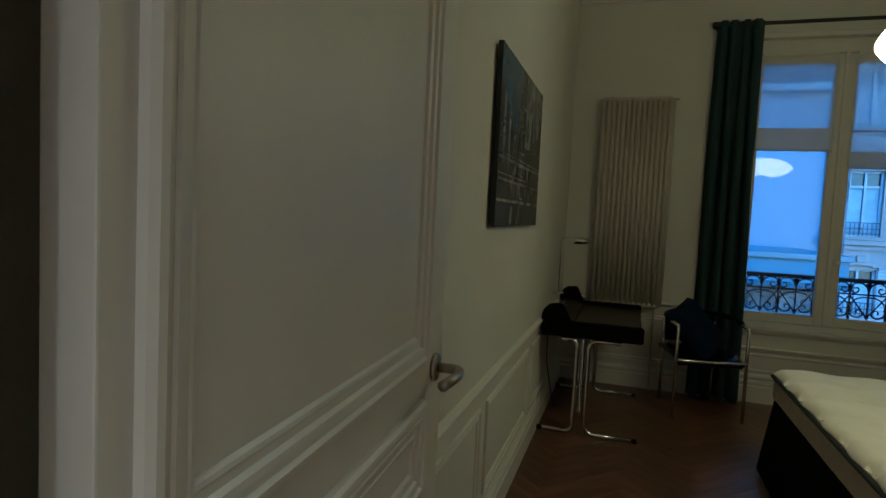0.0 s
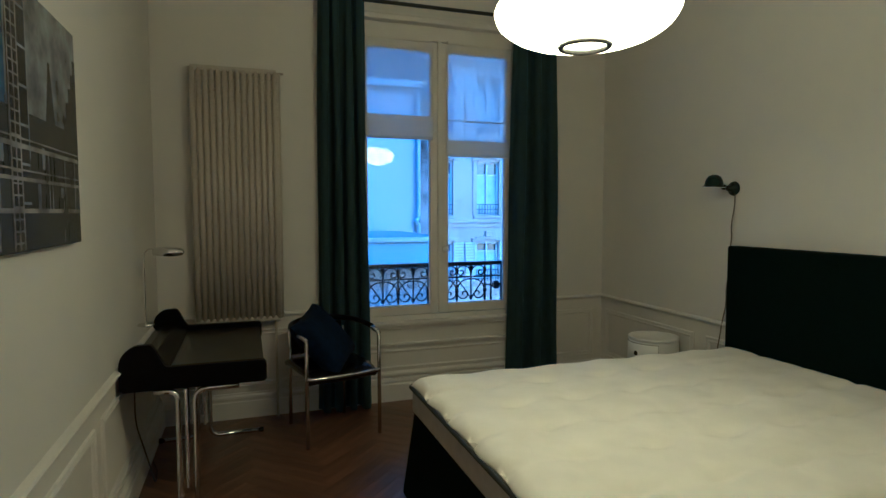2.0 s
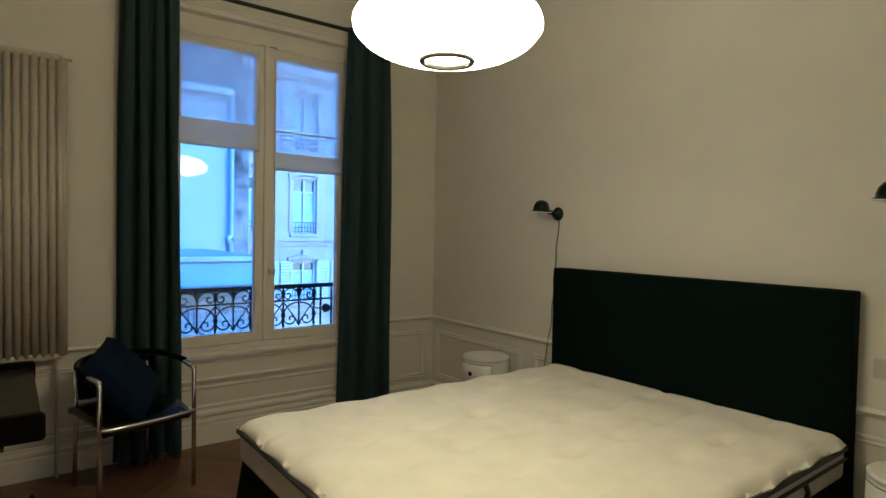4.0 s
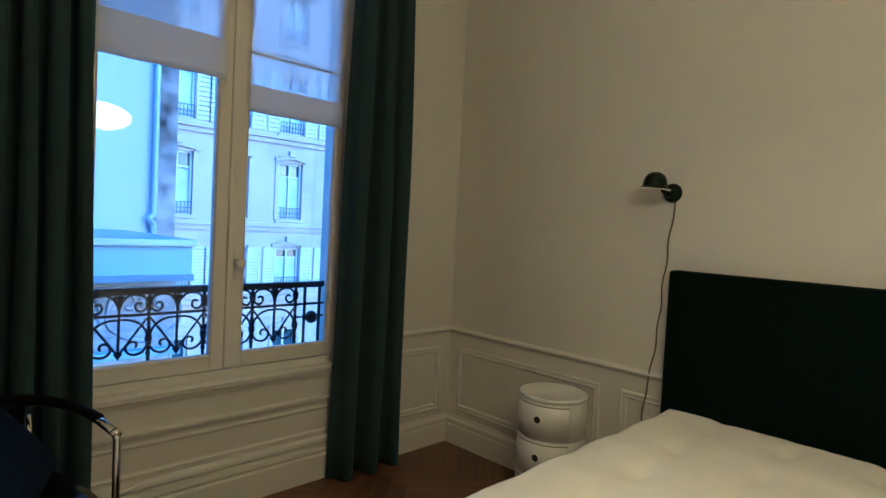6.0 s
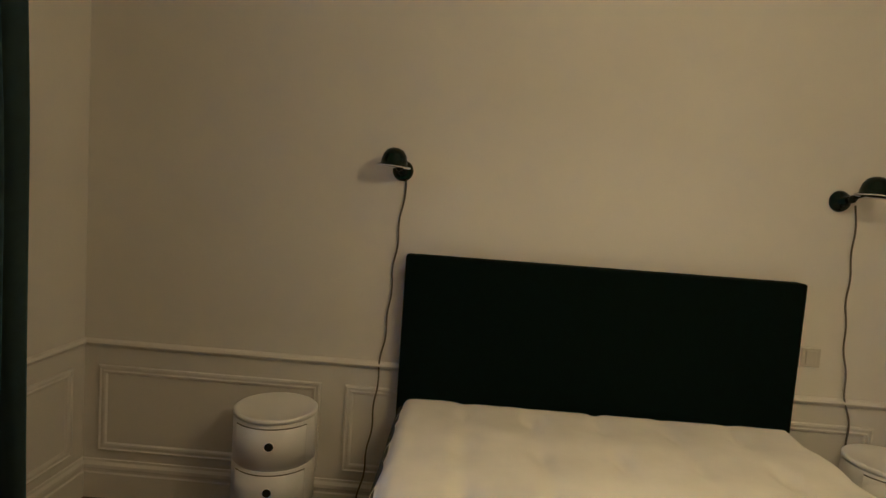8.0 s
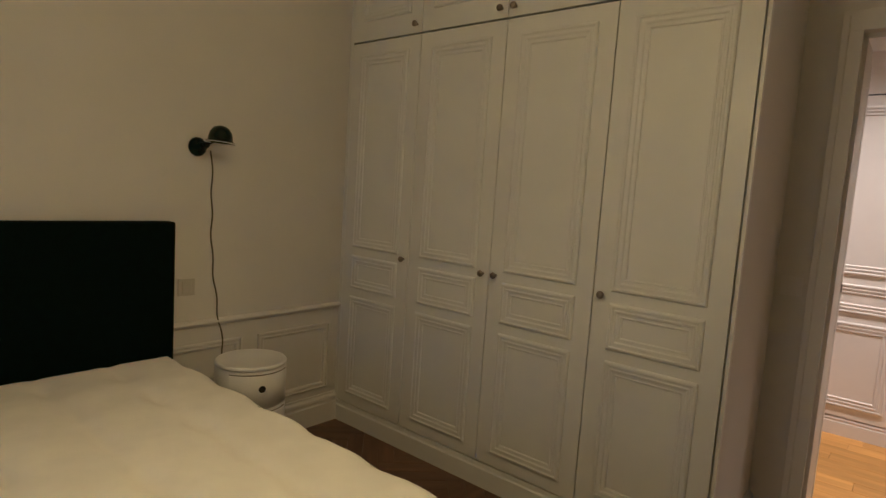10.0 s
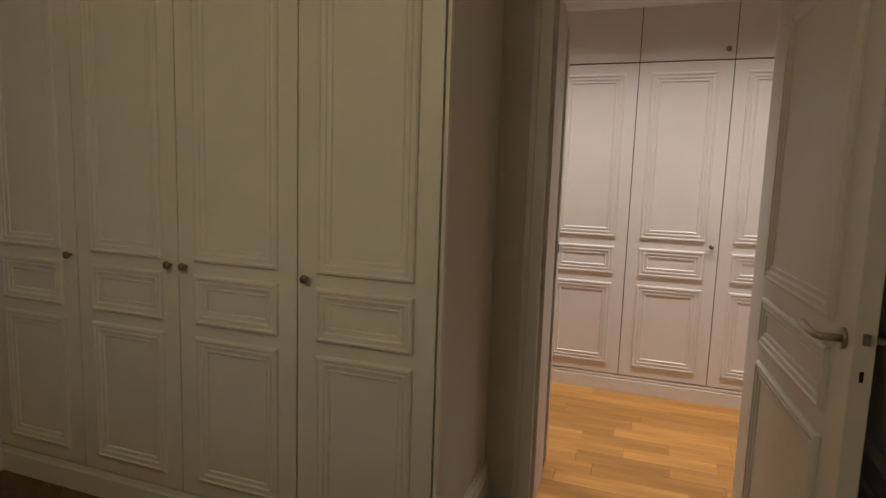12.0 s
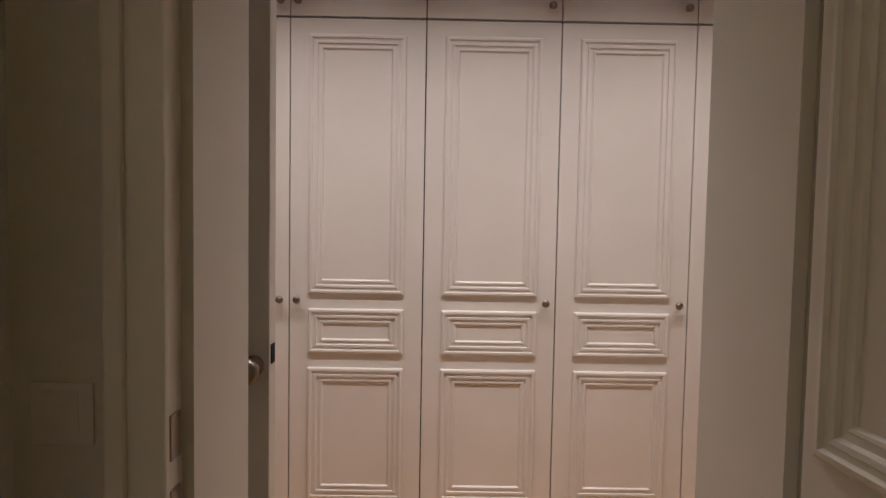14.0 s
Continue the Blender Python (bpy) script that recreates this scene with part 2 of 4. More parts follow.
# ---- the room: x to the east, y to the north ----
W, E, N = -0.36, 2.98, 5.345
CUP = 1.325            # wardrobe front
DW, DH = 0.69, 0.435    # door wall: room face and hall face
JL, JR = -0.168, 0.64   # door opening
TOP = 3.25
SIDEX = 0.852          # wall beside the wardrobe
HALLY = -0.94          # hall cupboard front
WX0, WX1, WZ0, WZ1 = 0.945, 2.205, 0.20, 2.76


def slab(name, x0, x1, y0, y1, z0, z1, mat, label, cat="wall"):
    return tagged(part(name, box(x0, x1, y0, y1, z0, z1), mat), label, cat, kind="structure")


def cut_wall(name, blocks, mat, label):
    bm = bmesh.new()
    for b in blocks:
        add_box(bm, *b)
    return tagged(part(name, bm, mat), label, "wall", kind="structure")


wall_north = cut_wall("wall_north", [(W - 0.3, WX0, N, N + 0.15, -0.1, TOP), (W - 0.3, WX0 - 0.03, N + 0.15, N + 0.34, -0.1, TOP), (WX1, E + 0.3, N, N + 0.15, -0.1, TOP), (WX1 + 0.03, E + 0.3, N + 0.15, N + 0.34, -0.1, TOP), (WX0, WX1, N, N + 0.15, WZ1, TOP), (WX0 - 0.03, WX1 + 0.03, N + 0.15, N + 0.34, WZ1, TOP), (WX0, WX1, N + 0.02, N + 0.15, -0.1, 0.585), (WX0 - 0.03, WX1 + 0.03, N + 0.15, N + 0.34, -0.1, 0.585)], WALL, "off-white plastered wall round the tall window")
wall_east = slab("wall_east", E, E + 0.3, DH, N, -0.1, TOP, WALL, "off-white plastered wall behind the bed")
wall_west = slab("wall_west", W - 0.3, W, 0.645, N, -0.1, TOP, WALL, "off-white plastered wall beside the desk")
wall_south = cut_wall("wall_south", [(W - 1.5, JL - 0.021, DH, 0.645, -0.1, TOP), (JR + 0.031, SIDEX + 0.05, DH, DW, -0.1, TOP), (JL - 0.021, JR + 0.031, DH, DW, 2.141, TOP), (W - 0.3, JL - 0.021, 0.645, DW, 2.23, TOP)], WALL, "off-white wall with the door opening")
wall_side = slab("wall_side", SIDEX, SIDEX + 0.05, DW, CUP - 0.03, -0.1, TOP, WALL, "off-white end wall of the built-in wardrobe")
wall_hall_left = slab("wall_hall_left", E + 0.01, E + 0.2, -1.6, DH, -0.1, 2.95, WALL, "plain wall closing the hall")
wall_hall_right = slab("wall_hall_right", W - 1.7, W - 1.5, -1.6, DW, -0.1, 2.95, WALL, "plain wall closing the hall")
wall_hall_back = slab("wall_hall_back", W - 1.5, E + 0.01, -1.62, -1.5, -0.1, 2.95, WALL, "plain wall behind the hall cupboards")
wall_hall_north = slab("wall_hall_north", SIDEX + 0.05, E + 0.01, DH - 0.05, DH, -0.1, TOP, WALL, "plain hall wall behind the wardrobe")
ceiling = slab("ceiling", W - 0.3, E + 0.3, DH, N + 0.34, TOP, TOP + 0.15, CEIL, "white plaster ceiling", "ceiling")
ceiling_hall = slab("ceiling_hall", W - 1.7, E + 0.2, -1.62, DH, 2.80, 2.95, CEIL, "white plaster ceiling of the hall", "ceiling")
floor = slab("floor", W - 0.3, E + 0.3, DW - 0.02, N + 0.05, -0.1, -0.016, UNDER, "dark oak herringbone parquet floor", "floor")
floor_hall = slab("floor_hall", W - 1.7, E + 0.2, -1.62, DW - 0.02, -0.1, -0.016, UNDER, "honey oak plank floor of the hall", "floor")

# cornice, dado rail, baseboard
COVE = [(0, 0), (0.02, 0), (0.022, 0.03), (0.06, 0.07), (0.11, 0.115), (0.13, 0.12), (0.13, 0.16), (0, 0.16)]
RAIL = [(0, 0), (0.006, 0.002), (0.010, 0.010), (0.022, 0.014), (0.026, 0.022), (0.020, 0.030), (0.008, 0.034), (0, 0.036)]
BASE = [(0, 0), (0.022, 0), (0.022, 0.112), (0.016, 0.118), (0.016, 0.130), (0.022, 0.136), (0.020, 0.150), (0.008, 0.160), (0.006, 0.170), (0, 0.172)]


def run(name, prof, z, legs, label, cat):
    bm = bmesh.new()
    for a, b in legs:
        sweep(prof, (*a, z), (*b, z), bm)
    return tagged(part(name, bm, TRIM), label, cat, kind="structure")


NE, NW = (E, N), (W, N)
run("cornice", COVE, TOP - 0.165, [(NE, NW), (NW, (W, DW)), ((E, CUP), NE)], "white moulded plaster cornice", "cornice")
run("dado_rail", RAIL, 0.678, [(NE, (WX1 - 0.05, N)), ((WX0 + 0.05, N), NW), (NW, (W, DW)), ((E, CUP), NE)], "white moulded dado rail", "rail")
run("baseboard", BASE, 0.0, [(NE, (WX1, N)), ((WX0, N), NW), (NW, (W, DW)), ((E, CUP), NE), ((SIDEX, DW), (SIDEX, CUP - 0.03))], "white stepped baseboard", "baseboard")


def wall_panel(name, o, ux, n, w, h):
    bm = panel_frame(bmesh.new(), o, ux, (0, 0, 1), n, w, h, MOULD)
    return tagged(part(name, bm, TRIM), "white panel moulding below the dado rail", "moulding", kind="structure")


for y0, y1 in ((4.29, 5.275), (3.2, 4.185), (1.95, 3.1), (1.39, 1.86)):
    wall_panel("trim", (E, y1, 0.21), (0, -1, 0), (-1, 0, 0), y1 - y0, 0.39)
for y0, y1 in ((0.8, 1.55), (1.66, 2.55), (2.66, 3.65), (3.76, 5.25)):
    wall_panel("trim", (W, y0, 0.21), (0, 1, 0), (1, 0, 0), y1 - y0, 0.39)
for x0, x1 in ((-0.28, 0.62), (2.3, 2.9)):
    wall_panel("trim", (x1, N, 0.21), (-1, 0, 0), (0, -1, 0), x1 - x0, 0.39)

# ---- window ----
window = thing("window_1", "tall white two-leaf casement window with closed leaves", "window", (0, 0, 0), kind="structure")
bm = bmesh.new()
FY0, FY1 = N + 0.06, N + 0.145
add_box(bm, WX0, WX0 + 0.035, FY0, FY1, 0.585, WZ1)
add_box(bm, WX1 - 0.035, WX1, FY0, FY1, 0.585, WZ1)
add_box(bm, WX0 + 0.035, WX1 - 0.035, FY0, FY1, 2.655, WZ1)
add_box(bm, WX0 + 0.035, WX1 - 0.035, FY0, FY1, 0.585, 0.622)
part("window_frame", bm, TRIM, window)
GZ0, GZ1 = 0.693, 2.575


def casement(x0, x1, gx0, gx1, skew=0.0):
    leaf = new("casement")
    leaf.parent = window
    b = bmesh.new()
    y0, y1 = N + 0.062, N + 0.112
    add_box(b, x0, gx0, y0, y1, 0.626, 2.65, 0.004)
    add_box(b, gx1, x1, y0, y1, 0.626, 2.65, 0.004)
    add_box(b, gx0, gx1, y0, y1, 0.626, GZ0, 0.004)
    add_box(b, gx0, gx1, y0, y1, GZ1, 2.65, 0.004)
    panel_frame(b, (gx1 + 0.008, y0, GZ0 - 0.008), (-1, 0, 0), (0, 0, 1), (0, -1, 0), gx1 - gx0 + 0.016, GZ1 - GZ0 + 0.016, [(0, 0), (0.004, 0.004), (0.008, 0.0), (0.012, -0.02)])
    part("sash", b, TRIM, leaf)
    gm = (gx0 + gx1) / 2
    pane = part("pane", box(gx0 - 0.002 - gm, gx1 + 0.002 - gm, -0.002, 0.002, GZ0 - 0.005, GZ1 + 0.005), GLASS, leaf)
    pane.matrix_world = pose(gm, N + 0.092, 0, 0, 0, skew)
    pane.visible_shadow = False


casement(WX0 + 0.038, 1.566, 1.03, 1.505, -3.6)
casement(1.590, WX1 - 0.038, 1.648, 2.121)
bm = bmesh.new()
add_box(bm, 1.562, 1.594, N + 0.045, N + 0.075, 0.63, 2.66, 0.008)
part("meeting_stile", bm, TRIM, window)
bm = lathe([(0.016, 0), (0.018, 0.004), (0.012, 0.01), (0.010, 0.025), (0.020, 0.034), (0.024, 0.048), (0.018, 0.06), (0, 0.064)], 16, m=pose(1.612, N + 0.06, 1.115, 90))
part("knob", bm, PLASTIC, window, "white porcelain window knob", True)
bm = bmesh.new()
add_box(bm, 1.60, 1.624, N + 0.055, N + 0.061, 1.04, 1.17, 0.003)
part("knob_plate", bm, TRIM, window)
# apron under the window
bm = sweep([(0, 0), (0.012, 0.004), (0.018, 0.02), (0.03, 0.028), (0.034, 0.05), (0.02, 0.058), (0, 0.06)], (WX1, N + 0.02, 0.53), (WX0, N + 0.02, 0.53))
sweep([(0, 0), (0.008, 0.004), (0.014, 0.016), (0.022, 0.022), (0.024, 0.035), (0, 0.04)], (WX1, N + 0.02, 0.388), (WX0, N + 0.02, 0.388), bm)
part("window_sill", bm, TRIM, window)
bm = panel_frame(bmesh.new(), (2.18, N + 0.02, 0.235), (-1, 0, 0), (0, 0, 1), (0, -1, 0), 1.21, 0.14, [(0, 0), (0.0, 0.006), (0.01, 0.008), (0.016, 0.002), (0.022, 0)])
sweep([(0, 0), (0.034, 0), (0.034, 0.125), (0.026, 0.132), (0.026, 0.14), (0.034, 0.148), (0.030, 0.166), (0.004, 0.172), (0.004, 0.190), (0.026, 0.192), (0.022, 0.206), (0.010, 0.216), (0, 0.218)], (WX1, N + 0.02, 0), (WX0, N + 0.02, 0), bm)
part("apron", bm, TRIM, window)
# architrave above
tagged(part("trim", sweep([(0, 0), (0.014, 0.0), (0.014, 0.03), (0.022, 0.036), (0.022, 0.05), (0, 0.05)], (WX1 + 0.06, N, WZ1 + 0.0), (WX0 - 0.06, N, WZ1 + 0.0)), TRIM), "white moulding above the window", "moulding", kind="structure")


def blind(x0, x1, z0, hem_top, label, bar):
    b = thing("window_blind", label, "blind", (0, 0, 0))
    y = N + 0.05
    bm = bmesh.new()
    nx, nz = 14, 24
    vs = [[bm.verts.new((x0 + (x1 - x0) * i / nx, y + 0.002 * math.sin(i * 1.1 + j * 0.4), hem_top + (2.66 - hem_top) * j / nz)) for i in range(nx + 1)] for j in range(nz + 1)]
    for j in range(nz):
        for i in range(nx):
            bm.faces.new((vs[j][i], vs[j][i + 1], vs[j + 1][i + 1], vs[j + 1][i]))
    part("fabric", bm, SHEER, b)
    bm = bmesh.new()
    n = 20
    rows = [(y - 0.010, hem_top + 0.002), (y - 0.018, hem_top - 0.03), (y - 0.016, z0 + 0.03), (y - 0.010, z0), (y + 0.002, z0), (y + 0.006, z0 + 0.04), (y + 0.004, hem_top + 0.002)]
    grid = [[bm.verts.new((x0 - 0.006 + (x1 - x0 + 0.012) * i / n, yy, zz + 0.001 * math.sin(i * 0.9))) for i in range(n + 1)] for yy, zz in rows]
    for a, c in zip(grid, grid[1:]):
        for i in range(n):
            bm.faces.new((a[i], a[i + 1], c[i + 1], c[i]))
    part("hem", bm, HEM, b, smooth=True)
    part("batten", box(x0, x1, y - 0.006, y + 0.006, 2.64, 2.665, 0.003), TRIM, b)
    if bar:
        part("rod", tube([(x0, y + 0.006, bar), (x1, y + 0.006, bar)], 0.006, 8), SHUTTER, b)
    part("cord", tube([(x0 - 0.012 if bar else x1 + 0.012, y - 0.008, 2.6), (x0 - 0.014 if bar else x1 + 0.012, y - 0.008, z0 - 0.02)], 0.003, 6), TRIM, b)


blind(1.02, 1.515, 1.93, 2.10, "white sheer linen blind, half drawn on the window leaf", 0)
blind(1.64, 2.135, 1.81, 1.93, "white sheer linen blind hanging lower on the window leaf", 2.08)

# curtain rail and curtains
rod = thing("curtain_rail", "black iron curtain rail above the window", "curtain rail", (0, 0, 0))
part("rail", tube([(0.67, N - 0.09, 2.845), (2.78, N - 0.09, 2.845)], 0.013, 12), IRON, rod)
for x in (0.64, 2.765):
    part("finial", lathe([(0.013, 0), (0.024, 0.004), (0.024, 0.036), (0.02, 0.04)], 16, m=pose(x, N - 0.09, 2.845, 0, 90)), IRON, rod)
for x in (0.68, 2.74):
    part("bracket", tube([(x, N - 0.09, 2.845), (x, N - 0.002, 2.845)], 0.009, 8), IRON, rod)


def curtain(x0, x1, folds, seed, flare, label):
    rnd = random.Random(seed)
    bm = bmesh.new()
    n, nz = folds * 12, 16
    ph = [rnd.uniform(0.8, 1.25) for _ in range(folds + 2)]
    grid = []
    for j in range(nz + 1):
        z = 0.012 + (2.875 - 0.012) * j / nz
        row = []
        for i in range(n + 1):
            u = i / n
            k = u * folds
            amp = 0.048 * ph[int(k)] * (0.45 + 0.75 * min(1, 2.2 * (1 - j / nz)))
            spread = 0.92 + flare * (1 - j / nz)
            x = x0 + (x1 - x0) * (0.5 + (u - 0.5) * spread) + 0.012 * math.sin(4 * math.pi * k) + 0.006 * math.sin(z * 2.1 + i * 0.3)
            row.append(bm.verts.new((x, N - 0.09 + amp * math.cos(2 * math.pi * k + 0.25 * math.sin(z * 1.7 + seed)), z)))
        grid.append(row)
    for a, c in zip(grid, grid[1:]):
        for i in range(n):
            bm.faces.new((a[i], a[i + 1], c[i + 1], c[i]))
    ob = part("curtain", bm, CURTAIN, smooth=True)
    s = ob.modifiers.new("thick", "SOLIDIFY")
    s.thickness = 0.004
    return tagged(ob, label, "curtain", "curtains at the window")


curtain(0.665, 1.0, 4, 3, 0.20, "dark teal floor-length curtain drawn aside in folds")
curtain(2.118, 2.51, 3, 8, 0.28, "dark teal floor-length curtain drawn aside in folds")

# balcony railing outside
railing = thing("balcony_railing", "black wrought-iron railing with scrolls outside the window", "railing", (0, 0, 0))
RY = N + 0.225
RX_A, RX_B = WX0 - 0.03, WX1 + 0.03
part("top_rail", box(RX_A, RX_B, RY - 0.02, RY + 0.02, 0.965, 0.995, 0.004), IRON, railing)
part("rail", box(RX_A, RX_B, RY - 0.006, RY + 0.006, 0.868, 0.880), IRON, railing)
part("rail", box(RX_A, RX_B, RY - 0.008, RY + 0.008, 0.632, 0.644), IRON, railing)


def scroll(cx, cz, s, start, radii):
    """A forged scroll that winds inwards, its radius given at every quarter turn."""
    pts = []
    for k in range(len(radii) * 6 - 5):
        q, f = divmod(k, 6)
        r0 = radii[q]
        r1 = radii[min(q + 1, len(radii) - 1)]
        r = r0 + (r1 - r0) * f / 6
        a = radians(start - 15 * k)
        pts.append((cx + s * r * math.cos(a), RY, cz + r * math.sin(a)))
    return tube(pts, 0.0060, 6)


UNIT = 0.121
BOSS = [(0, -0.032), (0.010, -0.024), (0.016, -0.008), (0.016, 0.008), (0.010, 0.024), (0, 0.032)]
for k in range(10):
    cx = 2.02 - UNIT * k
    if cx < WX0:
        continue
    if k % 2 == 0:
        part("bar", box(cx - 0.006, cx + 0.006, RY - 0.006, RY + 0.006, 0.644, 0.965), IRON, railing)
        for zz in (0.765, 0.925):
            part("boss", lathe(BOSS, 10, m=pose(cx, RY, zz)), IRON, railing, smooth=True)
        part("finial", lathe([(0, -0.016), (0.009, -0.010), (0.012, 0), (0.008, 0.012), (0, 0.016)], 8, m=pose(cx, RY, 0.70)), IRON, railing, smooth=True)
        continue
    part("bar", box(cx - 0.005, cx + 0.005, RY - 0.005, RY + 0.005, 0.705, 0.965), IRON, railing)
    part("leaf", lathe([(0, -0.045), (0.006, -0.03), (0.010, 0.0), (0.022, 0.028), (0.012, 0.034), (0, 0.034)], 6, m=pose(cx, RY, 0.930)), IRON, railing)
    part("spearhead", lathe([(0, -0.026), (0.008, -0.012), (0.020, 0.004), (0.008, 0.012), (0, 0.03)], 6, m=pose(cx, RY, 0.703)), IRON, railing)
    for s in (-1, 1):
        part("scroll", scroll(cx + s * 0.083, 0.917, s, 190, [0.082, 0.046, 0.030, 0.031, 0.018, 0.009, 0.006]), IRON, railing)
        part("scroll", scroll(cx + s * 0.062, 0.738, s, 118, [0.132, 0.058, 0.042, 0.036, 0.020, 0.012, 0.007]), IRON, railing)
        part("diagonal", tube([(cx + s * 0.006, RY, 0.708), (cx + s * 0.114, RY, 0.858)], 0.0055, 6), IRON, railing)
for x in (2.075, 2.165, 2.21):
    part("bar", box(x - 0.006, x + 0.006, RY - 0.006, RY + 0.006, 0.60, 0.965), IRON, railing)
part("rosette", lathe([(0, -0.02), (0.03, -0.016), (0.036, 0), (0.03, 0.016), (0, 0.02)], 12, m=pose(2.12, RY, 0.80, 90)), IRON, railing)
part("rail", box(2.026, RX_B, RY - 0.005, RY + 0.005, 0.80, 0.81), IRON, railing)
tagged(part("outer_sill", box(WX0 - 0.03, WX1 + 0.03, N + 0.15, N + 0.40, 0.50, 0.58, 0.01), FACADE), "pale stone window sill outside", "sill", kind="structure")


# ---- built-in wardrobes ----
STEP = [(0, 0), (0.001, 0.008), (0.006, 0.013), (0.013, 0.014), (0.017, 0.009), (0.025, 0.008), (0.027, 0.011), (0.034, 0.010), (0.038, 0.005), (0.047, 0.004), (0.049, 0.006), (0.054, 0.005), (0.057, 0)]


def knob_at(p, parent, turn):
    bm = lathe([(0.007, 0), (0.007, 0.012), (0.013, 0.016), (0.016, 0.022), (0.014, 0.029), (0.006, 0.032), (0, 0.0325)], 14, m=Matrix.Translation(p) @ pose(0, 0, 0, turn))
    return part("knob", bm, KNOB, parent, "small round brass knob", True)


FINE = [(0, 0), (0.001, 0.008), (0.006, 0.011), (0.014, 0.011), (0.016, 0.006), (0.026, 0.005), (0.028, 0.009), (0.036, 0.009), (0.038, 0.003), (0.048, 0.003), (0.050, 0.006), (0.056, 0.006), (0.061, 0)]


def cupboard_door(x0, x1, z0, z1, y, out, knob_x, knob_z, mat, parent, panels, mould=STEP):
    g = 0.0025
    bm = add_box(bmesh.new(), x0 + g, x1 - g, min(y, y - out * 0.022), max(y, y - out * 0.022), z0 + g, z1 - g, 0.0012)
    ux = (-1, 0, 0) if out > 0 else (1, 0, 0)
    for pz0, pz1 in panels:
        o = ((x1 - 0.078) if ux[0] < 0 else (x0 + 0.078), y, pz0)
        panel_frame(bm, o, ux, (0, 0, 1), (0, out, 0), x1 - x0 - 0.156, pz1 - pz0, mould)
    bmesh.ops.recalc_face_normals(bm, faces=bm.faces[:])
    d = part("door", bm, mat, parent)
    knob_at((knob_x, y, knob_z), d, -90 if out > 0 else 90)
    return d


LOWP = [(1.052, 2.12), (0.815, 1.005), (0.19, 0.768)]
wardrobe = thing("built_in_wardrobe", "white painted built-in wardrobe with panelled doors, closed", "wardrobe", (0, 0, 0))
bm = bmesh.new()
add_box(bm, SIDEX + 0.052, E - 0.002, 0.75, CUP - 0.026, 0.0, TOP - 0.002)
part("carcass", bm, HOLE, wardrobe)
part("filler", box(2.955, E, CUP - 0.024, CUP - 0.001, 0.13, TOP - 0.17), CUPB, wardrobe)
part("filler", box(SIDEX - 0.002, 0.862, CUP - 0.024, CUP - 0.001, 0.0, TOP - 0.17), CUPB, wardrobe)
part("plinth", sweep([(0, 0), (0.014, 0), (0.014, 0.09), (0.008, 0.098), (0.006, 0.118), (0, 0.12)], (0.862, CUP - 0.024 + 0.012, 0), (E, CUP - 0.024 + 0.012, 0)), CUPB, wardrobe)
part("plinth_back", box(0.862, E, CUP - 0.03, CUP - 0.013, 0, 0.122), CUPB, wardrobe)
part("header", box(SIDEX, E, CUP - 0.024, CUP - 0.002, 2.86, TOP - 0.1), CUPB, wardrobe)
SEAMS = [2.955, 2.435, 1.911, 1.387, 0.867]
for (xa, xb), kx in zip(zip(SEAMS[1:], SEAMS), (2.469, 1.947, 1.874, 1.346)):
    cupboard_door(xa, xb, 0.125, 2.19, CUP, 1, kx, 1.033, CUPB, wardrobe, LOWP)
    cupboard_door(xa, xb, 2.194, 2.86, CUP, 1, kx, 2.237, CUPB, wardrobe, [(2.30, 2.79)])

hall_cupboard = thing("hall_cupboard", "white panelled built-in cupboard along the hall", "cupboard", (0, 0, 0))
part("carcass", box(-1.85, 2.9, -1.49, HALLY - 0.024, 0.0, 2.79), HOLE, hall_cupboard)
part("plinth", sweep([(0, 0), (0.012, 0), (0.012, 0.085), (0.006, 0.09), (0.006, 0.098), (0.012, 0.102), (0.010, 0.112), (0, 0.116)], (-1.85, HALLY - 0.012, 0), (2.9, HALLY - 0.012, 0)), HALL, hall_cupboard)
part("plinth_back", box(-1.85, 2.9, HALLY - 0.03, HALLY - 0.013, 0, 0.117), HALL, hall_cupboard)
for k in range(-3, 5):
    x1 = 0.374 + 0.5485 * k + 0.0
    xa, xb = x1 - 0.5485, x1
    kx = xa + 0.043 if k in (0, -1) else xb - 0.043 if k in (1,) else xa + 0.043
    if k == 1:
        kx = xb - 0.035
    if k == 2:
        kx = xa + 0.035
    cupboard_door(xa, xb, 0.12, 2.166, HALLY, 1, kx, 1.024, HALL, hall_cupboard, [(1.049, 2.10), (0.803, 0.988), (0.190, 0.743)], FINE)
    cupboard_door(xa, xb, 2.170, 2.79, HALLY, 1, kx, 2.225, HALL, hall_cupboard, [])

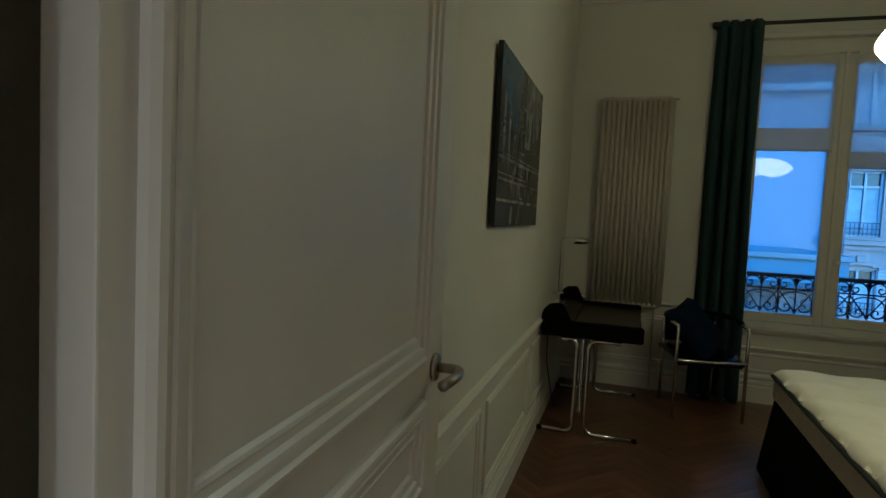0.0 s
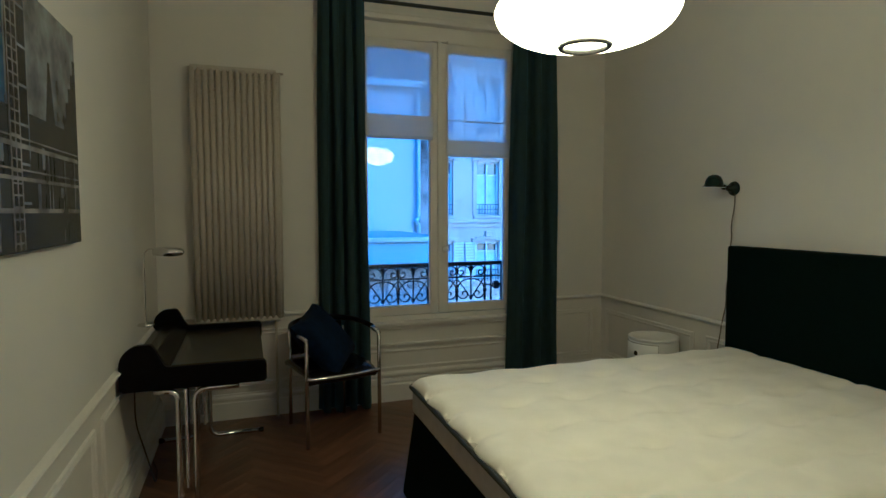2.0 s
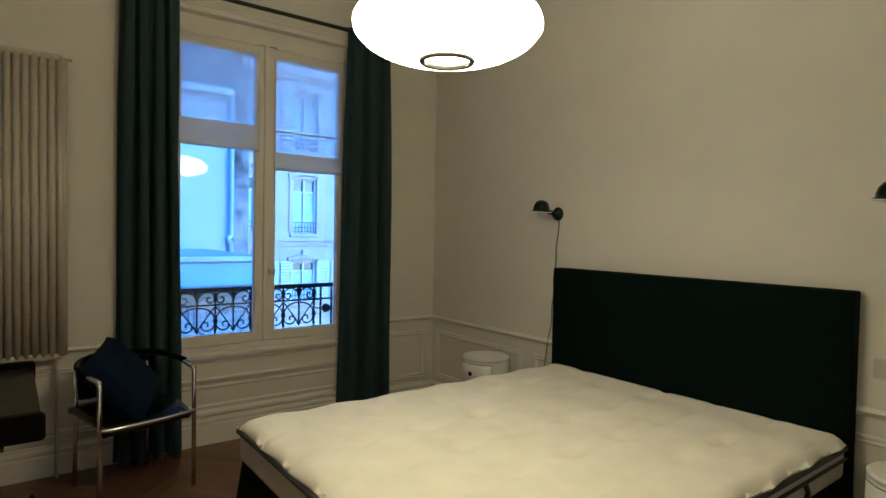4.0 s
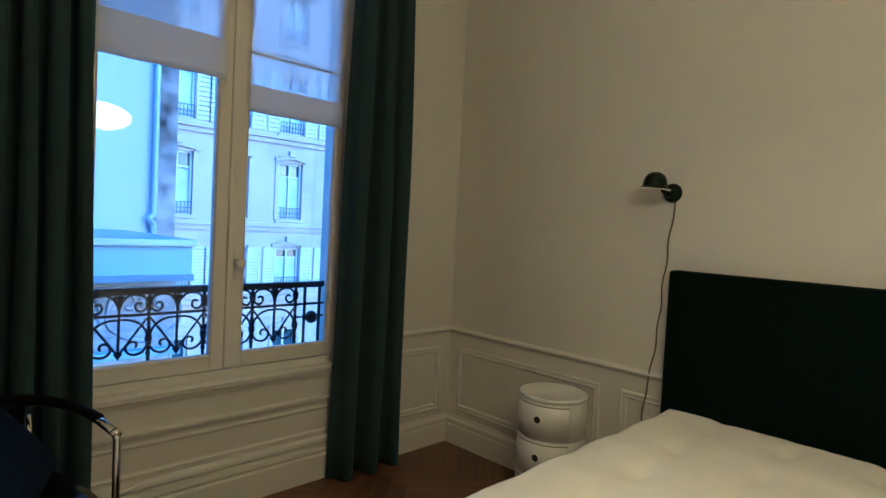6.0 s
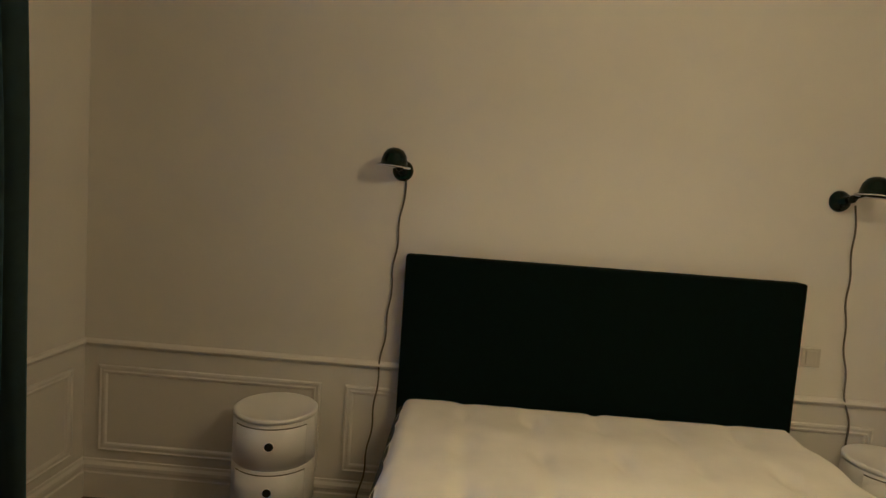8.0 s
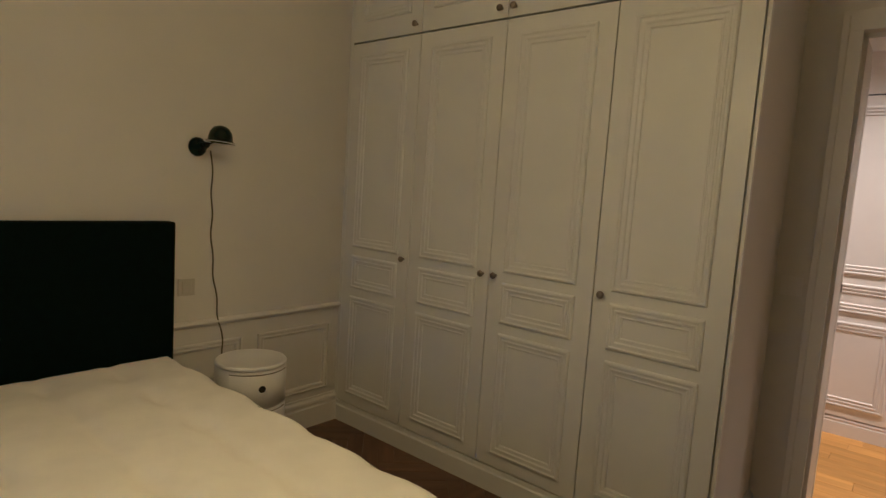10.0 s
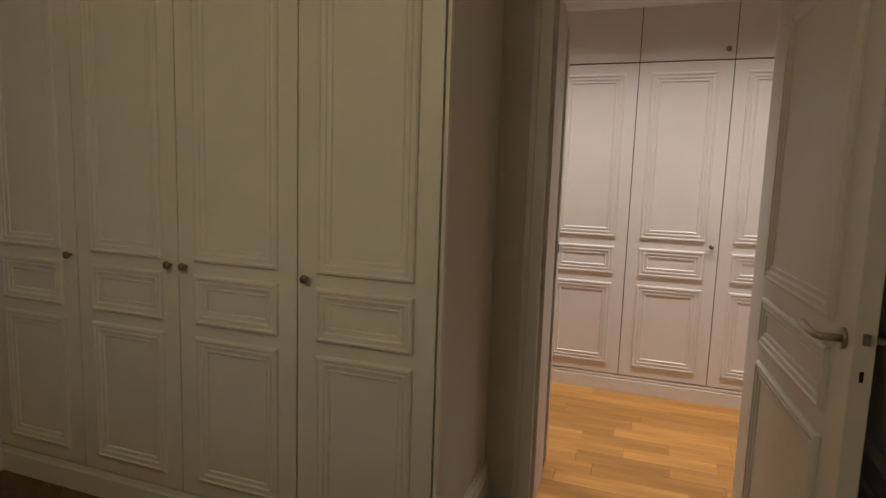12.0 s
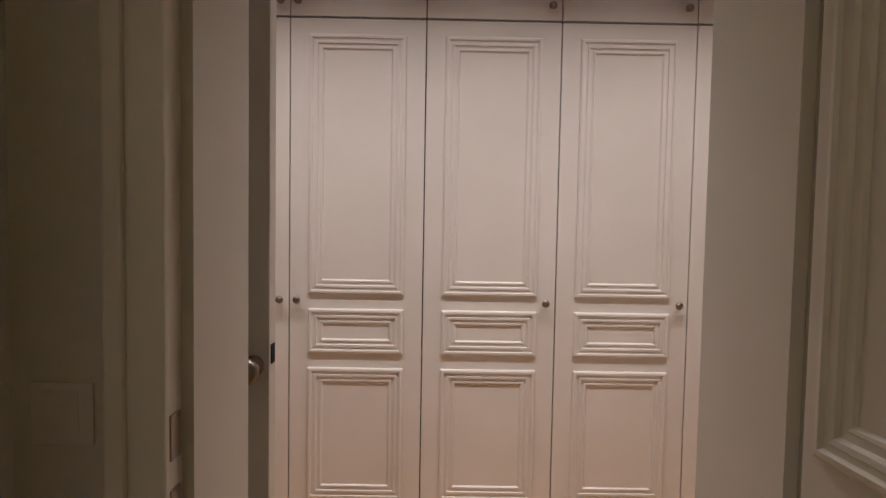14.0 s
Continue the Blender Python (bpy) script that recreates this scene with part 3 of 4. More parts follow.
# ---- bedroom door, its frame and the second hall door ----
frame_1 = thing("door_frame", "white painted door frame with moulded casing", "door frame", (0, 0, 0), kind="structure")
for x0, x1 in ((JL - 0.02, JL), (JR, JR + 0.02)):
    s = 1 if x0 > 0 else -1
    bm = bmesh.new()
    if s > 0:
        add_box(bm, JR, JR + 0.02, DH - 0.012, 0.645, 0, 2.13)
        add_box(bm, JR + 0.016, JR + 0.03, 0.645, DW, 0, 2.13)
        add_box(bm, JR + 0.012, JR + 0.085, DW, DW + 0.012, 0, 2.2, 0.003)
        add_box(bm, JR + 0.06, JR + 0.085, DW + 0.01, DW + 0.022, 0, 2.2, 0.004)
        add_box(bm, JR + 0.002, JR + 0.085, DH - 0.014, DH, 0, 2.2, 0.003)
    else:
        add_box(bm, JL - 0.02, JL, 0.385, 0.645, 0, 2.13)
        add_box(bm, JL - 0.085, JL - 0.002, DH - 0.014, DH, 0, 2.2, 0.003)
    part("jamb", bm, TRIM, frame_1)
bm = bmesh.new()
add_box(bm, JL - 0.02, JR + 0.02, DH - 0.02, 0.645, 2.12, 2.14)
add_box(bm, JL - 0.085, JR + 0.085, DW, DW + 0.014, 2.14, 2.22, 0.003)
part("head", bm, TRIM, frame_1)
for z0, z1 in ((1.035, 1.095), (0.945, 0.995)):
    part("strike_plate", box(JR + 0.0135, JR + 0.0165, 0.655, 0.682, z0, z1), STEEL, frame_1, "steel strike plate")

LEAF_T, LEAF_H = 0.044, 2.10


def door_leaf(name, at, label, panels, mat, width):
    """A panelled leaf from its hinge line along +x, its moulded faces towards +y and -y."""
    d = thing(name, label, "door", at, kind="structure")
    bm = add_box(bmesh.new(), 0, width, -LEAF_T / 2, LEAF_T / 2, 0.012, LEAF_H, 0.002)
    for z0, z1 in panels:
        panel_frame(bm, (width - 0.130, LEAF_T / 2, z0), (-1, 0, 0), (0, 0, 1), (0, 1, 0), width - 0.16, z1 - z0, STEP)
        panel_frame(bm, (0.030, -LEAF_T / 2, z0), (1, 0, 0), (0, 0, 1), (0, -1, 0), width - 0.16, z1 - z0, STEP)
    bmesh.ops.recalc_face_normals(bm, faces=bm.faces[:])
    part("leaf", bm, mat, d)
    return d


def lever(parent, x, z, s):
    y = s * LEAF_T / 2
    part("rose", lathe([(0.026, 0), (0.026, 0.007), (0.023, 0.009), (0, 0.009)], 24, m=pose(x, y, z, -90 * s)), STEEL, parent, "round steel rose", True)
    part("handle", tube([(x, y + s * 0.006, z), (x, y + s * 0.052, z), (x - 0.04, y + s * 0.058, z), (x - 0.125, y + s * 0.052, z + 0.004)], 0.0095, 12, bend=0.03), STEEL, parent, "brushed steel lever handle", True)


WIDE, NARROW = 0.820, 0.78
door_1 = door_leaf("door_1", pose(-0.177, 0.701, 0, 0, 0, 92.9), "white panelled bedroom door standing wide open", [(1.075, 1.99), (0.84, 1.01), (0.19, 0.78)], TRIM, WIDE)
for s in (-1, 1):
    lever(door_1, WIDE - 0.058, 1.05, s)
part("latch", box(WIDE - 0.001, WIDE + 0.0015, -0.011, 0.011, 1.02, 1.10), TRIM, door_1)
part("bolt", box(WIDE, WIDE + 0.012, -0.007, 0.007, 1.052, 1.078, 0.003), STEEL, door_1)
part("keyhole", box(WIDE - 0.001, WIDE + 0.002, -0.004, 0.004, 0.965, 0.990), HOLE, door_1)

door_2 = door_leaf("door_2", pose(0.652 + NARROW, 0.236, 0, 0, 0, 180), "white panelled hall door folded back against the wall", [(1.12, 1.99), (0.86, 1.03), (0.19, 0.78)], TRIM, NARROW)
part("doorknob", lathe([(0.022, 0), (0.022, 0.005), (0.009, 0.008), (0.009, 0.03), (0.024, 0.038), (0.028, 0.052), (0.022, 0.064), (0, 0.068)], 20, m=pose(NARROW - 0.032, -LEAF_T / 2, 1.053, 90)), KNOB, door_2, "round aged brass doorknob", True)
part("latch", box(NARROW - 0.001, NARROW + 0.002, -0.012, 0.012, 1.055, 1.095), HOLE, door_2, "dark latch opening")


def wall_plate(name, at, label, cat, rocker=True, proud=0.007, mat=PLASTIC):
    p = thing(name, label, cat, at)
    part("plate", box(-0.04, 0.04, -proud, 0, -0.04, 0.04, proud * 0.4), mat, p)
    if rocker:
        part("rocker", box(-0.022, 0.022, -proud * 1.4, -proud * 0.8, -0.03, 0.03, proud * 0.25), mat, p)
    else:
        part("socket_well", lathe([(0.021, -0.002), (0.021, 0.002), (0, 0.002)], 20, m=pose(0, -0.0065, 0, 90)), CORD, p)
    return p


wall_plate("light_switch", pose(0.787, DW, 1.10, 0, 0, 180), "flat white light switch on the wall by the door", "light switch", True, 0.004, TRIM)
wall_plate("power_outlet", pose(E, 2.245, 0.88, 0, 0, -90), "greyish white switch plate above the dado rail", "outlet", True, 0.009, AGED)
wall_plate("power_outlet", pose(0.52, N, 0.36, 0, 0, 0), "white plastic socket on the panelling below the window wall", "outlet", False)

# ---- bed ----
bed = thing("bed", "double box-spring bed with bare white mattress and dark green base", "bed", (0, 0, 0))
BX0, BX1, BY0, BY1 = 0.935, 2.895, 2.345, 3.925
bm = box(BX0 + 0.01, BX1, BY0 + 0.01, BY1 - 0.01, 0.02, 0.425, 0.012)
for v in bm.verts:
    k = (0.425 - v.co.z) / 0.4
    if v.co.x < 1.5:
        v.co.x -= 0.055 * k
    v.co.y += 0.02 * k * (1 if v.co.y > 3 else -1)
part("base", bm, GREEN, bed, "dark green upholstered bed base")
part("headboard", box(2.895, E - 0.008, 2.334, 3.952, 0.05, 1.192, 0.012), GREEN, bed, "dark green upholstered headboard")


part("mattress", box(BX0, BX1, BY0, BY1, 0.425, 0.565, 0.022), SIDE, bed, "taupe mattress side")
pts = [(BX0 - 0.006, BY0 - 0.006, 0.550), (BX1, BY0 - 0.006, 0.550), (BX1, BY1 + 0.006, 0.550), (BX0 - 0.006, BY1 + 0.006, 0.550)]
part("piping", tube(pts + pts[:1], 0.010, 8, bend=0.03), PIPING, bed, "black piping")
for y in (BY0 - 0.003, BY1 + 0.003):
    part("piping", tube([(BX0 + 0.02, y, 0.505), (BX1, y, 0.505)], 0.007, 8), PIPING, bed, "black piping")
bm = bmesh.new()
NX, NY = 120, 96
QX, QY = 0.30, 0.265
grid = []
for i in range(NX + 1):
    row = []
    for j in range(NY + 1):
        x, y = BX0 + (BX1 - BX0) * i / NX, BY0 + (BY1 - BY0) * j / NY
        qx, qy = (x - BX0) / QX, (y - BY0) / QY
        dx, dy = abs(qx - round(qx)) * QX, abs(qy - round(qy)) * QY
        tuft = math.exp(-((dx * dx) / 0.0040 + (dy * dy) / 0.0011))
        seam = math.exp(-dy * dy / 0.0006) * (0.45 + 0.35 * math.sin(qx * 5.1 + round(qy) * 2.3))
        edge = min(x - BX0, BX1 - x, y - BY0, BY1 - y)
        puff = 0.006 * math.sin(math.pi * qx) ** 2
        z = 0.598 + puff - 0.020 * tuft - 0.0125 * max(0, seam) + 0.004 * noise.noise((x * 5, y * 5, 0.3)) + 0.0015 * noise.noise((x * 24, y * 24, 1.3))
        fall = max(0.0, 1 - edge / 0.045)
        z -= 0.030 * fall ** 2
        wob = 0.007 * fall * math.sin((x + y) * 21) + 0.004 * fall * noise.noise((x * 9, y * 9, 5))
        nxo = (-1 if x - BX0 == edge else 1 if BX1 - x == edge else 0) * (wob + 0.003 * fall)
        nyo = (-1 if y - BY0 == edge else 1 if BY1 - y == edge else 0) * (wob + 0.003 * fall)
        row.append(bm.verts.new((x + nxo, y + nyo, z)))
    grid.append(row)
for a, c in zip(grid, grid[1:]):
    for j in range(NY):
        bm.faces.new((a[j], c[j], c[j + 1], a[j + 1]))
loop = [grid[i][0] for i in range(NX)] + [grid[NX][j] for j in range(NY)] + [grid[i][NY] for i in range(NX, 0, -1)] + [grid[0][j] for j in range(NY, 0, -1)]
low = [bm.verts.new((v.co.x, v.co.y, 0.562)) for v in loop]
for k in range(len(loop)):
    bm.faces.new((loop[k], low[k], low[(k + 1) % len(low)], loop[(k + 1) % len(loop)]))
bmesh.ops.recalc_face_normals(bm, faces=bm.faces[:])
part("mattress_top", bm, MATTRESS, bed, "quilted white mattress topper", True)
for x in (1.35, 2.5):
    part("strap", tube([(x - 0.004, BY0 - 0.002, 0.500), (x, BY0 - 0.012, 0.47), (x + 0.004, BY0 - 0.002, 0.432)], 0.009, 6), PIPING, bed, "dark mattress handle")
for x in (1.05, 2.7):
    for y in (2.45, 3.82):
        part("foot", lathe([(0.03, 0), (0.032, 0.004), (0.03, 0.03)], 14, m=pose(x, y, 0)), BLACK, bed)


# ---- bedside cabinets ----
def bedside(at, label):
    c = thing("bedside_cabinet", label, "bedside table", at, "bedside tables")
    r = 0.16
    part("foot_ring", lathe([(r - 0.02, 0), (r - 0.008, 0.0), (r - 0.006, 0.02), (r - 0.02, 0.02)], 40), PLASTIC, c, smooth=False)
    for k in range(3):
        z0 = 0.018 + 0.1770 * k
        body = part("drum", lathe([(r - 0.004, z0), (r, z0 + 0.004), (r, z0 + 0.171), (r - 0.003, z0 + 0.175), (r - 0.003, z0 + 0.1770)], 48), PLASTIC, c, smooth=True)
        # sliding door: a curved sheet with a finger hole
        bm = bmesh.new()
        a0, a1 = math.radians(180 - 52), math.radians(180 + 52)
        n = 18
        inner = [[bm.verts.new(((r + o) * math.cos(a0 + (a1 - a0) * i / n), (r + o) * math.sin(a0 + (a1 - a0) * i / n), z)) for i in range(n + 1)] for o, z in ((-0.002, z0 + 0.012), (0.003, z0 + 0.014), (0.003, z0 + 0.160), (-0.002, z0 + 0.162))]
        for p, q in zip(inner, inner[1:]):
            for i in range(n):
                bm.faces.new((p[i], p[i + 1], q[i + 1], q[i]))
        d = part("door", bm, PLASTIC, c, smooth=True)
        part("gap", tube([((r + 0.0016) * math.cos(a0 + (a1 - a0) * i / n), (r + 0.0016) * math.sin(a0 + (a1 - a0) * i / n), z0 + 0.1635) for i in range(n + 1)], 0.0022, 5), CORD, d)
        part("gap", tube([((r + 0.0012) * math.cos(a1), (r + 0.0012) * math.sin(a1), z0 + z) for z in (0.012, 0.163)], 0.0018, 5), CORD, d)
        part("finger_hole", lathe([(0.0165, 0), (0.0165, 0.0035), (0, 0.0035)], 20, m=pose(-(r + 0.0008), 0, z0 + 0.098, 0, -90)), HOLE, d, "round finger hole")
        part("hole_rim", tube([(-(r + 0.004), 0.0175 * math.cos(q), z0 + 0.098 + 0.0175 * math.sin(q)) for q in [w * math.pi / 10 for w in range(20)]], 0.0016, 5, closed=True), PLASTIC, d)
    zt = 0.018 + 0.1770 * 3
    part("lid", lathe([(r - 0.004, zt), (r + 0.001, zt + 0.003), (r + 0.001, zt + 0.015), (r - 0.003, zt + 0.019), (r - 0.012, zt + 0.020), (r - 0.016, zt + 0.0175), (0, zt + 0.0175)], 48), PLASTIC, c, smooth=True)
    return c


bedside(pose(2.752, 4.41, 0, 0, 0, 10), "round white plastic bedside cabinet with sliding doors")
bedside(pose(2.715, 2.055, 0, 0, 0, -14), "round white plastic bedside cabinet with sliding doors")


# ---- wall lamps with cords ----
def wall_lamp(y, out, dy, lift, swing, label, cord):
    l = thing("wall_lamp", label, "wall lamp", (E, y, 1.533), "reading lamps over the bed")
    part("wall_mount", lathe([(0.042, 0), (0.044, 0.004), (0.040, 0.014), (0.028, 0.022), (0.018, 0.028), (0.016, 0.05), (0, 0.052)], 28, m=pose(0, 0, 0, 0, -90)), DARKGREEN, l, "dark green enamel mount", True)
    h = Vector((-out, dy, lift))
    part("arm", tube([(-0.04, 0, 0.0), (-0.07, dy * 0.3, 0.012), tuple(h + Vector((0.03, -dy * 0.25, -0.004)))], 0.011, 12), DARKGREEN, l, smooth=True)
    part("joint", lathe([(0, -0.017), (0.012, -0.012), (0.017, 0), (0.012, 0.012), (0, 0.017)], 16, m=pose(-0.075, dy * 0.32, 0.008)), DARKGREEN, l, smooth=True)
    dome = part("shade", lathe([(0.066, -0.022), (0.067, -0.019), (0.053, -0.013), (0.051, 0.004), (0.046, 0.024), (0.034, 0.042), (0.016, 0.051), (0, 0.053)], 32, m=Matrix.Translation(h) @ pose(0, 0, 0, 4, swing, 0), cap=False), DARKGREEN, l, "dark green enamel dome shade", True)
    part("rim", tube([tuple(h + pose(0, 0, 0, 4, swing, 0) @ Vector((0.066 * math.cos(q), 0.066 * math.sin(q), -0.0215))) for q in [w * math.pi / 16 for w in range(32)]], 0.0022, 6, closed=True), PLASTIC, dome, "pale rim")
    part("bulb", lathe([(0, -0.016), (0.016, -0.008), (0.02, 0.004), (0.012, 0.02), (0, 0.03)], 16, m=Matrix.Translation(h)), PLASTIC, l, smooth=True)
    c = part("cable", tube(cord, 0.0037, 6, bend=0.05), CORD, smooth=True)
    tagged(c, "grey braided lamp cable hanging down the wall", "cable")


def hanging(y0, ends):
    pts, n = [], 15
    for k in range(n + 1):
        t = k / n
        y = y0
        for (ta, ya), (tb, yb) in zip(ends, ends[1:]):
            if ta <= t <= tb:
                y = ya + (yb - ya) * (t - ta) / (tb - ta)
        z = 1.52 + (0.03 - 1.52) * t
        off = 0.004 if z > 0.72 else 0.03
        pts.append((E - 0.008 - off, y + (0.008 * (-1) ** k if 0 < k < n else 0), z))
    return pts


cordL = hanging(3.99, [(0, 3.978), (0.13, 3.992), (0.29, 4.010), (0.42, 4.018), (0.53, 4.038), (0.7, 4.052), (0.9, 4.085), (1.0, 4.115)]) + [(E - 0.05, 4.15, 0.012), (E - 0.10, 4.18, 0.01), (E - 0.13, 4.20, 0.01)]
cordR = hanging(2.16, [(0, 2.147), (0.1, 2.134), (0.24, 2.134), (0.36, 2.124), (0.52, 2.09), (0.65, 2.072), (0.8, 2.08), (1.0, 2.10)])
wall_lamp(3.995, 0.135, 0.022, 0.030, 0, "dark green enamel reading lamp on the wall above the bed", cordL)
wall_lamp(2.206, 0.190, -0.010, 0.040, 0, "dark green enamel reading lamp swung out beside the bed", cordR)

# ---- pendant lamp ----
PX, PY, PZ = 1.244, 2.922, 2.037
pendant = thing("pendant_lamp", "large white saucer-shaped pendant lamp, lit", "pendant lamp", (PX, PY, PZ))
prof = []
for k in range(25):
    a = -math.pi / 2 + math.pi * k / 24
    r = 0.295 * math.cos(a) ** 0.78 if abs(math.cos(a)) > 1e-3 else 0
    z = 0.105 * (abs(math.sin(a)) ** 1.1) * (1 if a > 0 else -1)
    if r > 0.07:
        prof.append((r, z))
bm = lathe(prof, 64, cap=False)
for v in bm.verts:
    a = math.atan2(v.co.y, v.co.x)
    k = 1 - 0.012 * abs(math.sin(a * 9)) ** 0.5
    v.co.x, v.co.y = v.co.x * k, v.co.y * k
part("shade", bm, LAMP_GLOW, pendant, "glowing white saucer shade", True)
zb, zt = prof[0][1], prof[-1][1]
part("ring", tube([(0.078 * math.cos(q), 0.078 * math.sin(q), zb - 0.004) for q in [w * math.pi / 20 for w in range(40)]], 0.010, 8, closed=True), LAMP_RING, pendant, "steel ring round the opening")
part("inner", lathe([(0.07, zb + 0.012), (0, zb + 0.012)], 32, cap=False), LAMP_GLOW, pendant)
part("cap", lathe([(0.075, zt), (0.07, zt + 0.006), (0.02, zt + 0.02), (0, zt + 0.022)], 24), STEEL, pendant)
part("flex", tube([(0, 0, zt + 0.01), (0, 0, TOP - PZ - 0.03)], 0.003, 6), CORD, pendant)
part("ceiling_rose", lathe([(0.0, -0.045), (0.02, -0.044), (0.05, -0.015), (0.055, 0)], 24, m=pose(0, 0, TOP - PZ)), PLASTIC, pendant)

# ---- radiator ----
rad = thing("radiator", "tall cream vertical tube radiator on the wall", "radiator", (0, 0, 0))
RX0, RX1, RZ0, RZ1 = -0.125, 0.40, 0.665, 2.33
for k in range(14):
    x = RX0 + 0.012 + (RX1 - RX0 - 0.024) * k / 13
    part("tube", tube([(x, N - 0.075, RZ0 + 0.02), (x, N - 0.075, RZ1 - 0.02)], 0.0188, 12), RADIATOR, rad, smooth=True)
    part("tube", tube([(x + 0.0192, N - 0.060, RZ0 + 0.02), (x + 0.0192, N - 0.060, RZ1 - 0.02)], 0.0165, 8), RADIATOR, rad, smooth=True)
for z in (RZ0 + 0.02, RZ1 - 0.02):
    part("header", box(RX0, RX1, N - 0.092, N - 0.018, z - 0.018, z + 0.018, 0.012), RADIATOR, rad)
part("vent_valve", tube([(RX1, N - 0.055, RZ1 - 0.02), (RX1 + 0.045, N - 0.055, RZ1 - 0.02)], 0.008, 10), STEEL, rad)
for x in (RX0 + 0.1, RX1 - 0.1):
    part("bracket", box(x - 0.012, x + 0.012, N - 0.06, N, RZ1 - 0.07, RZ1 - 0.03), RADIATOR, rad)
for x in (RX0 + 0.03, RX1 - 0.03):
    part("pipe", tube([(x, N - 0.055, RZ0), (x, N - 0.055, 0.0)], 0.009, 8), RADIATOR, rad)

# ---- picture on the west wall ----
pic = thing("wall_picture", "large frameless city photograph in blue and grey", "picture", Matrix.Translation((W, 2.505, 1.30)) @ Matrix.Diagonal((1, 0.945, 0.975, 1)))
part("panel", box(0.012, 0.030, 0, 1.03, 0, 0.69, 0.001), PIPING, pic)
for y in (0.2, 0.8):
    part("spacer", box(0, 0.012, y, y + 0.05, 0.55, 0.6), PIPING, pic)
INK = {n: material("print_" + n, c, 0.25, spots=0.35, scale=9, bump=0, fine=60) for n, c in (("blue", (0.06, 0.13, 0.30)), ("grey", (0.30, 0.32, 0.36)), ("dark", (0.02, 0.022, 0.024)), ("stone", (0.32, 0.31, 0.28)), ("brown", (0.050, 0.054, 0.046)))}


def patch(mat, y0, y1, z0, z1, lift):
    part("print", box(0.028, 0.0305 + lift, y0, y1, z0, z1), INK[mat], pic)


patch("blue", 0.002, 0.40, 0.36, 0.688, 0)
patch("grey", 0.40, 1.028, 0.26, 0.688, 0)
patch("brown", 0.002, 1.028, 0.002, 0.36, 0.0002)
rnd = random.Random(12)
# roofs of a town stepping down against the sky
for k in range(9):
    y = 0.004 + 0.035 * k
    patch(("dark", "brown", "grey")[k % 3], y, y + 0.04, 0.25, 0.555 - 0.022 * k + rnd.uniform(-0.02, 0.02), 0.0003 + 0.0001 * (k % 4))
for k in range(26):
    y, z = rnd.uniform(0.01, 0.32), rnd.uniform(0.29, 0.45)
    patch(rnd.choice(("stone", "dark", "blue", "grey")), y, y + rnd.uniform(0.01, 0.035), z, z + rnd.uniform(0.004, 0.018), 0.0008 + 0.0001 * (k % 6))
# a spire in the haze
for k in range(12):
    z = 0.27 + 0.022 * k
    h = 0.055 * (1 - k / 12) + 0.004
    patch("brown" if k % 4 else "dark", 0.745 - h, 0.745 + h, z, z + 0.022, 0.0004)
for k in range(5):
    patch("brown", 0.88 + 0.03 * k, 0.91 + 0.03 * k, 0.26, 0.40 + 0.05 * k, 0.0004)
# lattice mast with rungs
patch("dark", 0.425, 0.545, 0.004, 0.686, 0.0016)
for y in (0.412, 0.445, 0.478):
    patch("stone", y, y + 0.009, 0.004, 0.686, 0.0021)
patch("grey", 0.545, 0.552, 0.24, 0.686, 0.0021)
for k in range(22):
    z = 0.02 + 0.03 * k
    patch("stone", 0.415, 0.485, z, z + 0.005, 0.0023)
for k in range(6):
    patch("grey", 0.487, 0.545, 0.12 + 0.1 * k, 0.127 + 0.1 * k, 0.0020)
# beams and balusters in front of a dark hall
for z, h in ((0.098, 0.012), (0.180, 0.010), (0.205, 0.005), (0.262, 0.013), (0.285, 0.005)):
    patch("stone", 0.006, 1.022, z, z + h, 0.0026)
for k in range(30):
    y, z = rnd.uniform(0.02, 0.98), rnd.choice((0.01, 0.11, 0.19, 0.22))
    patch(rnd.choice(("dark", "dark", "stone", "grey")), y, y + rnd.uniform(0.006, 0.05), z, z + rnd.uniform(0.03, 0.075), 0.0006 + 0.0001 * (k % 8))
for y in (0.26, 0.29, 0.33, 0.70, 0.73, 0.86, 0.97):
    patch("stone", y, y + 0.006, 0.11, 0.262, 0.0018)

# ---- desk ----
desk = thing("desk", "black lacquered desk with curved back on chrome tube legs", "desk", (0, 0, 0))
DX0, DX1, DY0, DY1 = -0.345, 0.268, 4.035, 5.06


def desk_profile():
    pts = [(DX1 - 0.012, 0.612), (DX1, 0.624), (DX1, 0.700), (DX1 - 0.012, 0.712)]
    for k in range(9):
        t = k / 8
        s = t * t * (3 - 2 * t)
        pts.append((-0.15 - 0.075 * t, 0.712 + 0.105 * s))
    for k in range(1, 8):
        a = math.pi / 2 + math.pi / 2 * k / 7
        pts.append((-0.255 + 0.09 * math.cos(a) , 0.727 + 0.09 * math.sin(a)))
    pts += [(DX0, 0.70), (DX0, 0.624), (DX0 + 0.012, 0.612)]
    return pts


def extrude_y(pts, y0, y1):
    bm = bmesh.new()
    a = [bm.verts.new((x, y0, z)) for x, z in pts]
    b = [bm.verts.new((x, y1, z)) for x, z in pts]
    for k in range(len(a)):
        bm.faces.new((a[k], a[(k + 1) % len(a)], b[(k + 1) % len(a)], b[k]))
    bm.faces.new(a[::-1])
    bm.faces.new(b)
    bmesh.ops.recalc_face_normals(bm, faces=bm.faces[:])
    return bm


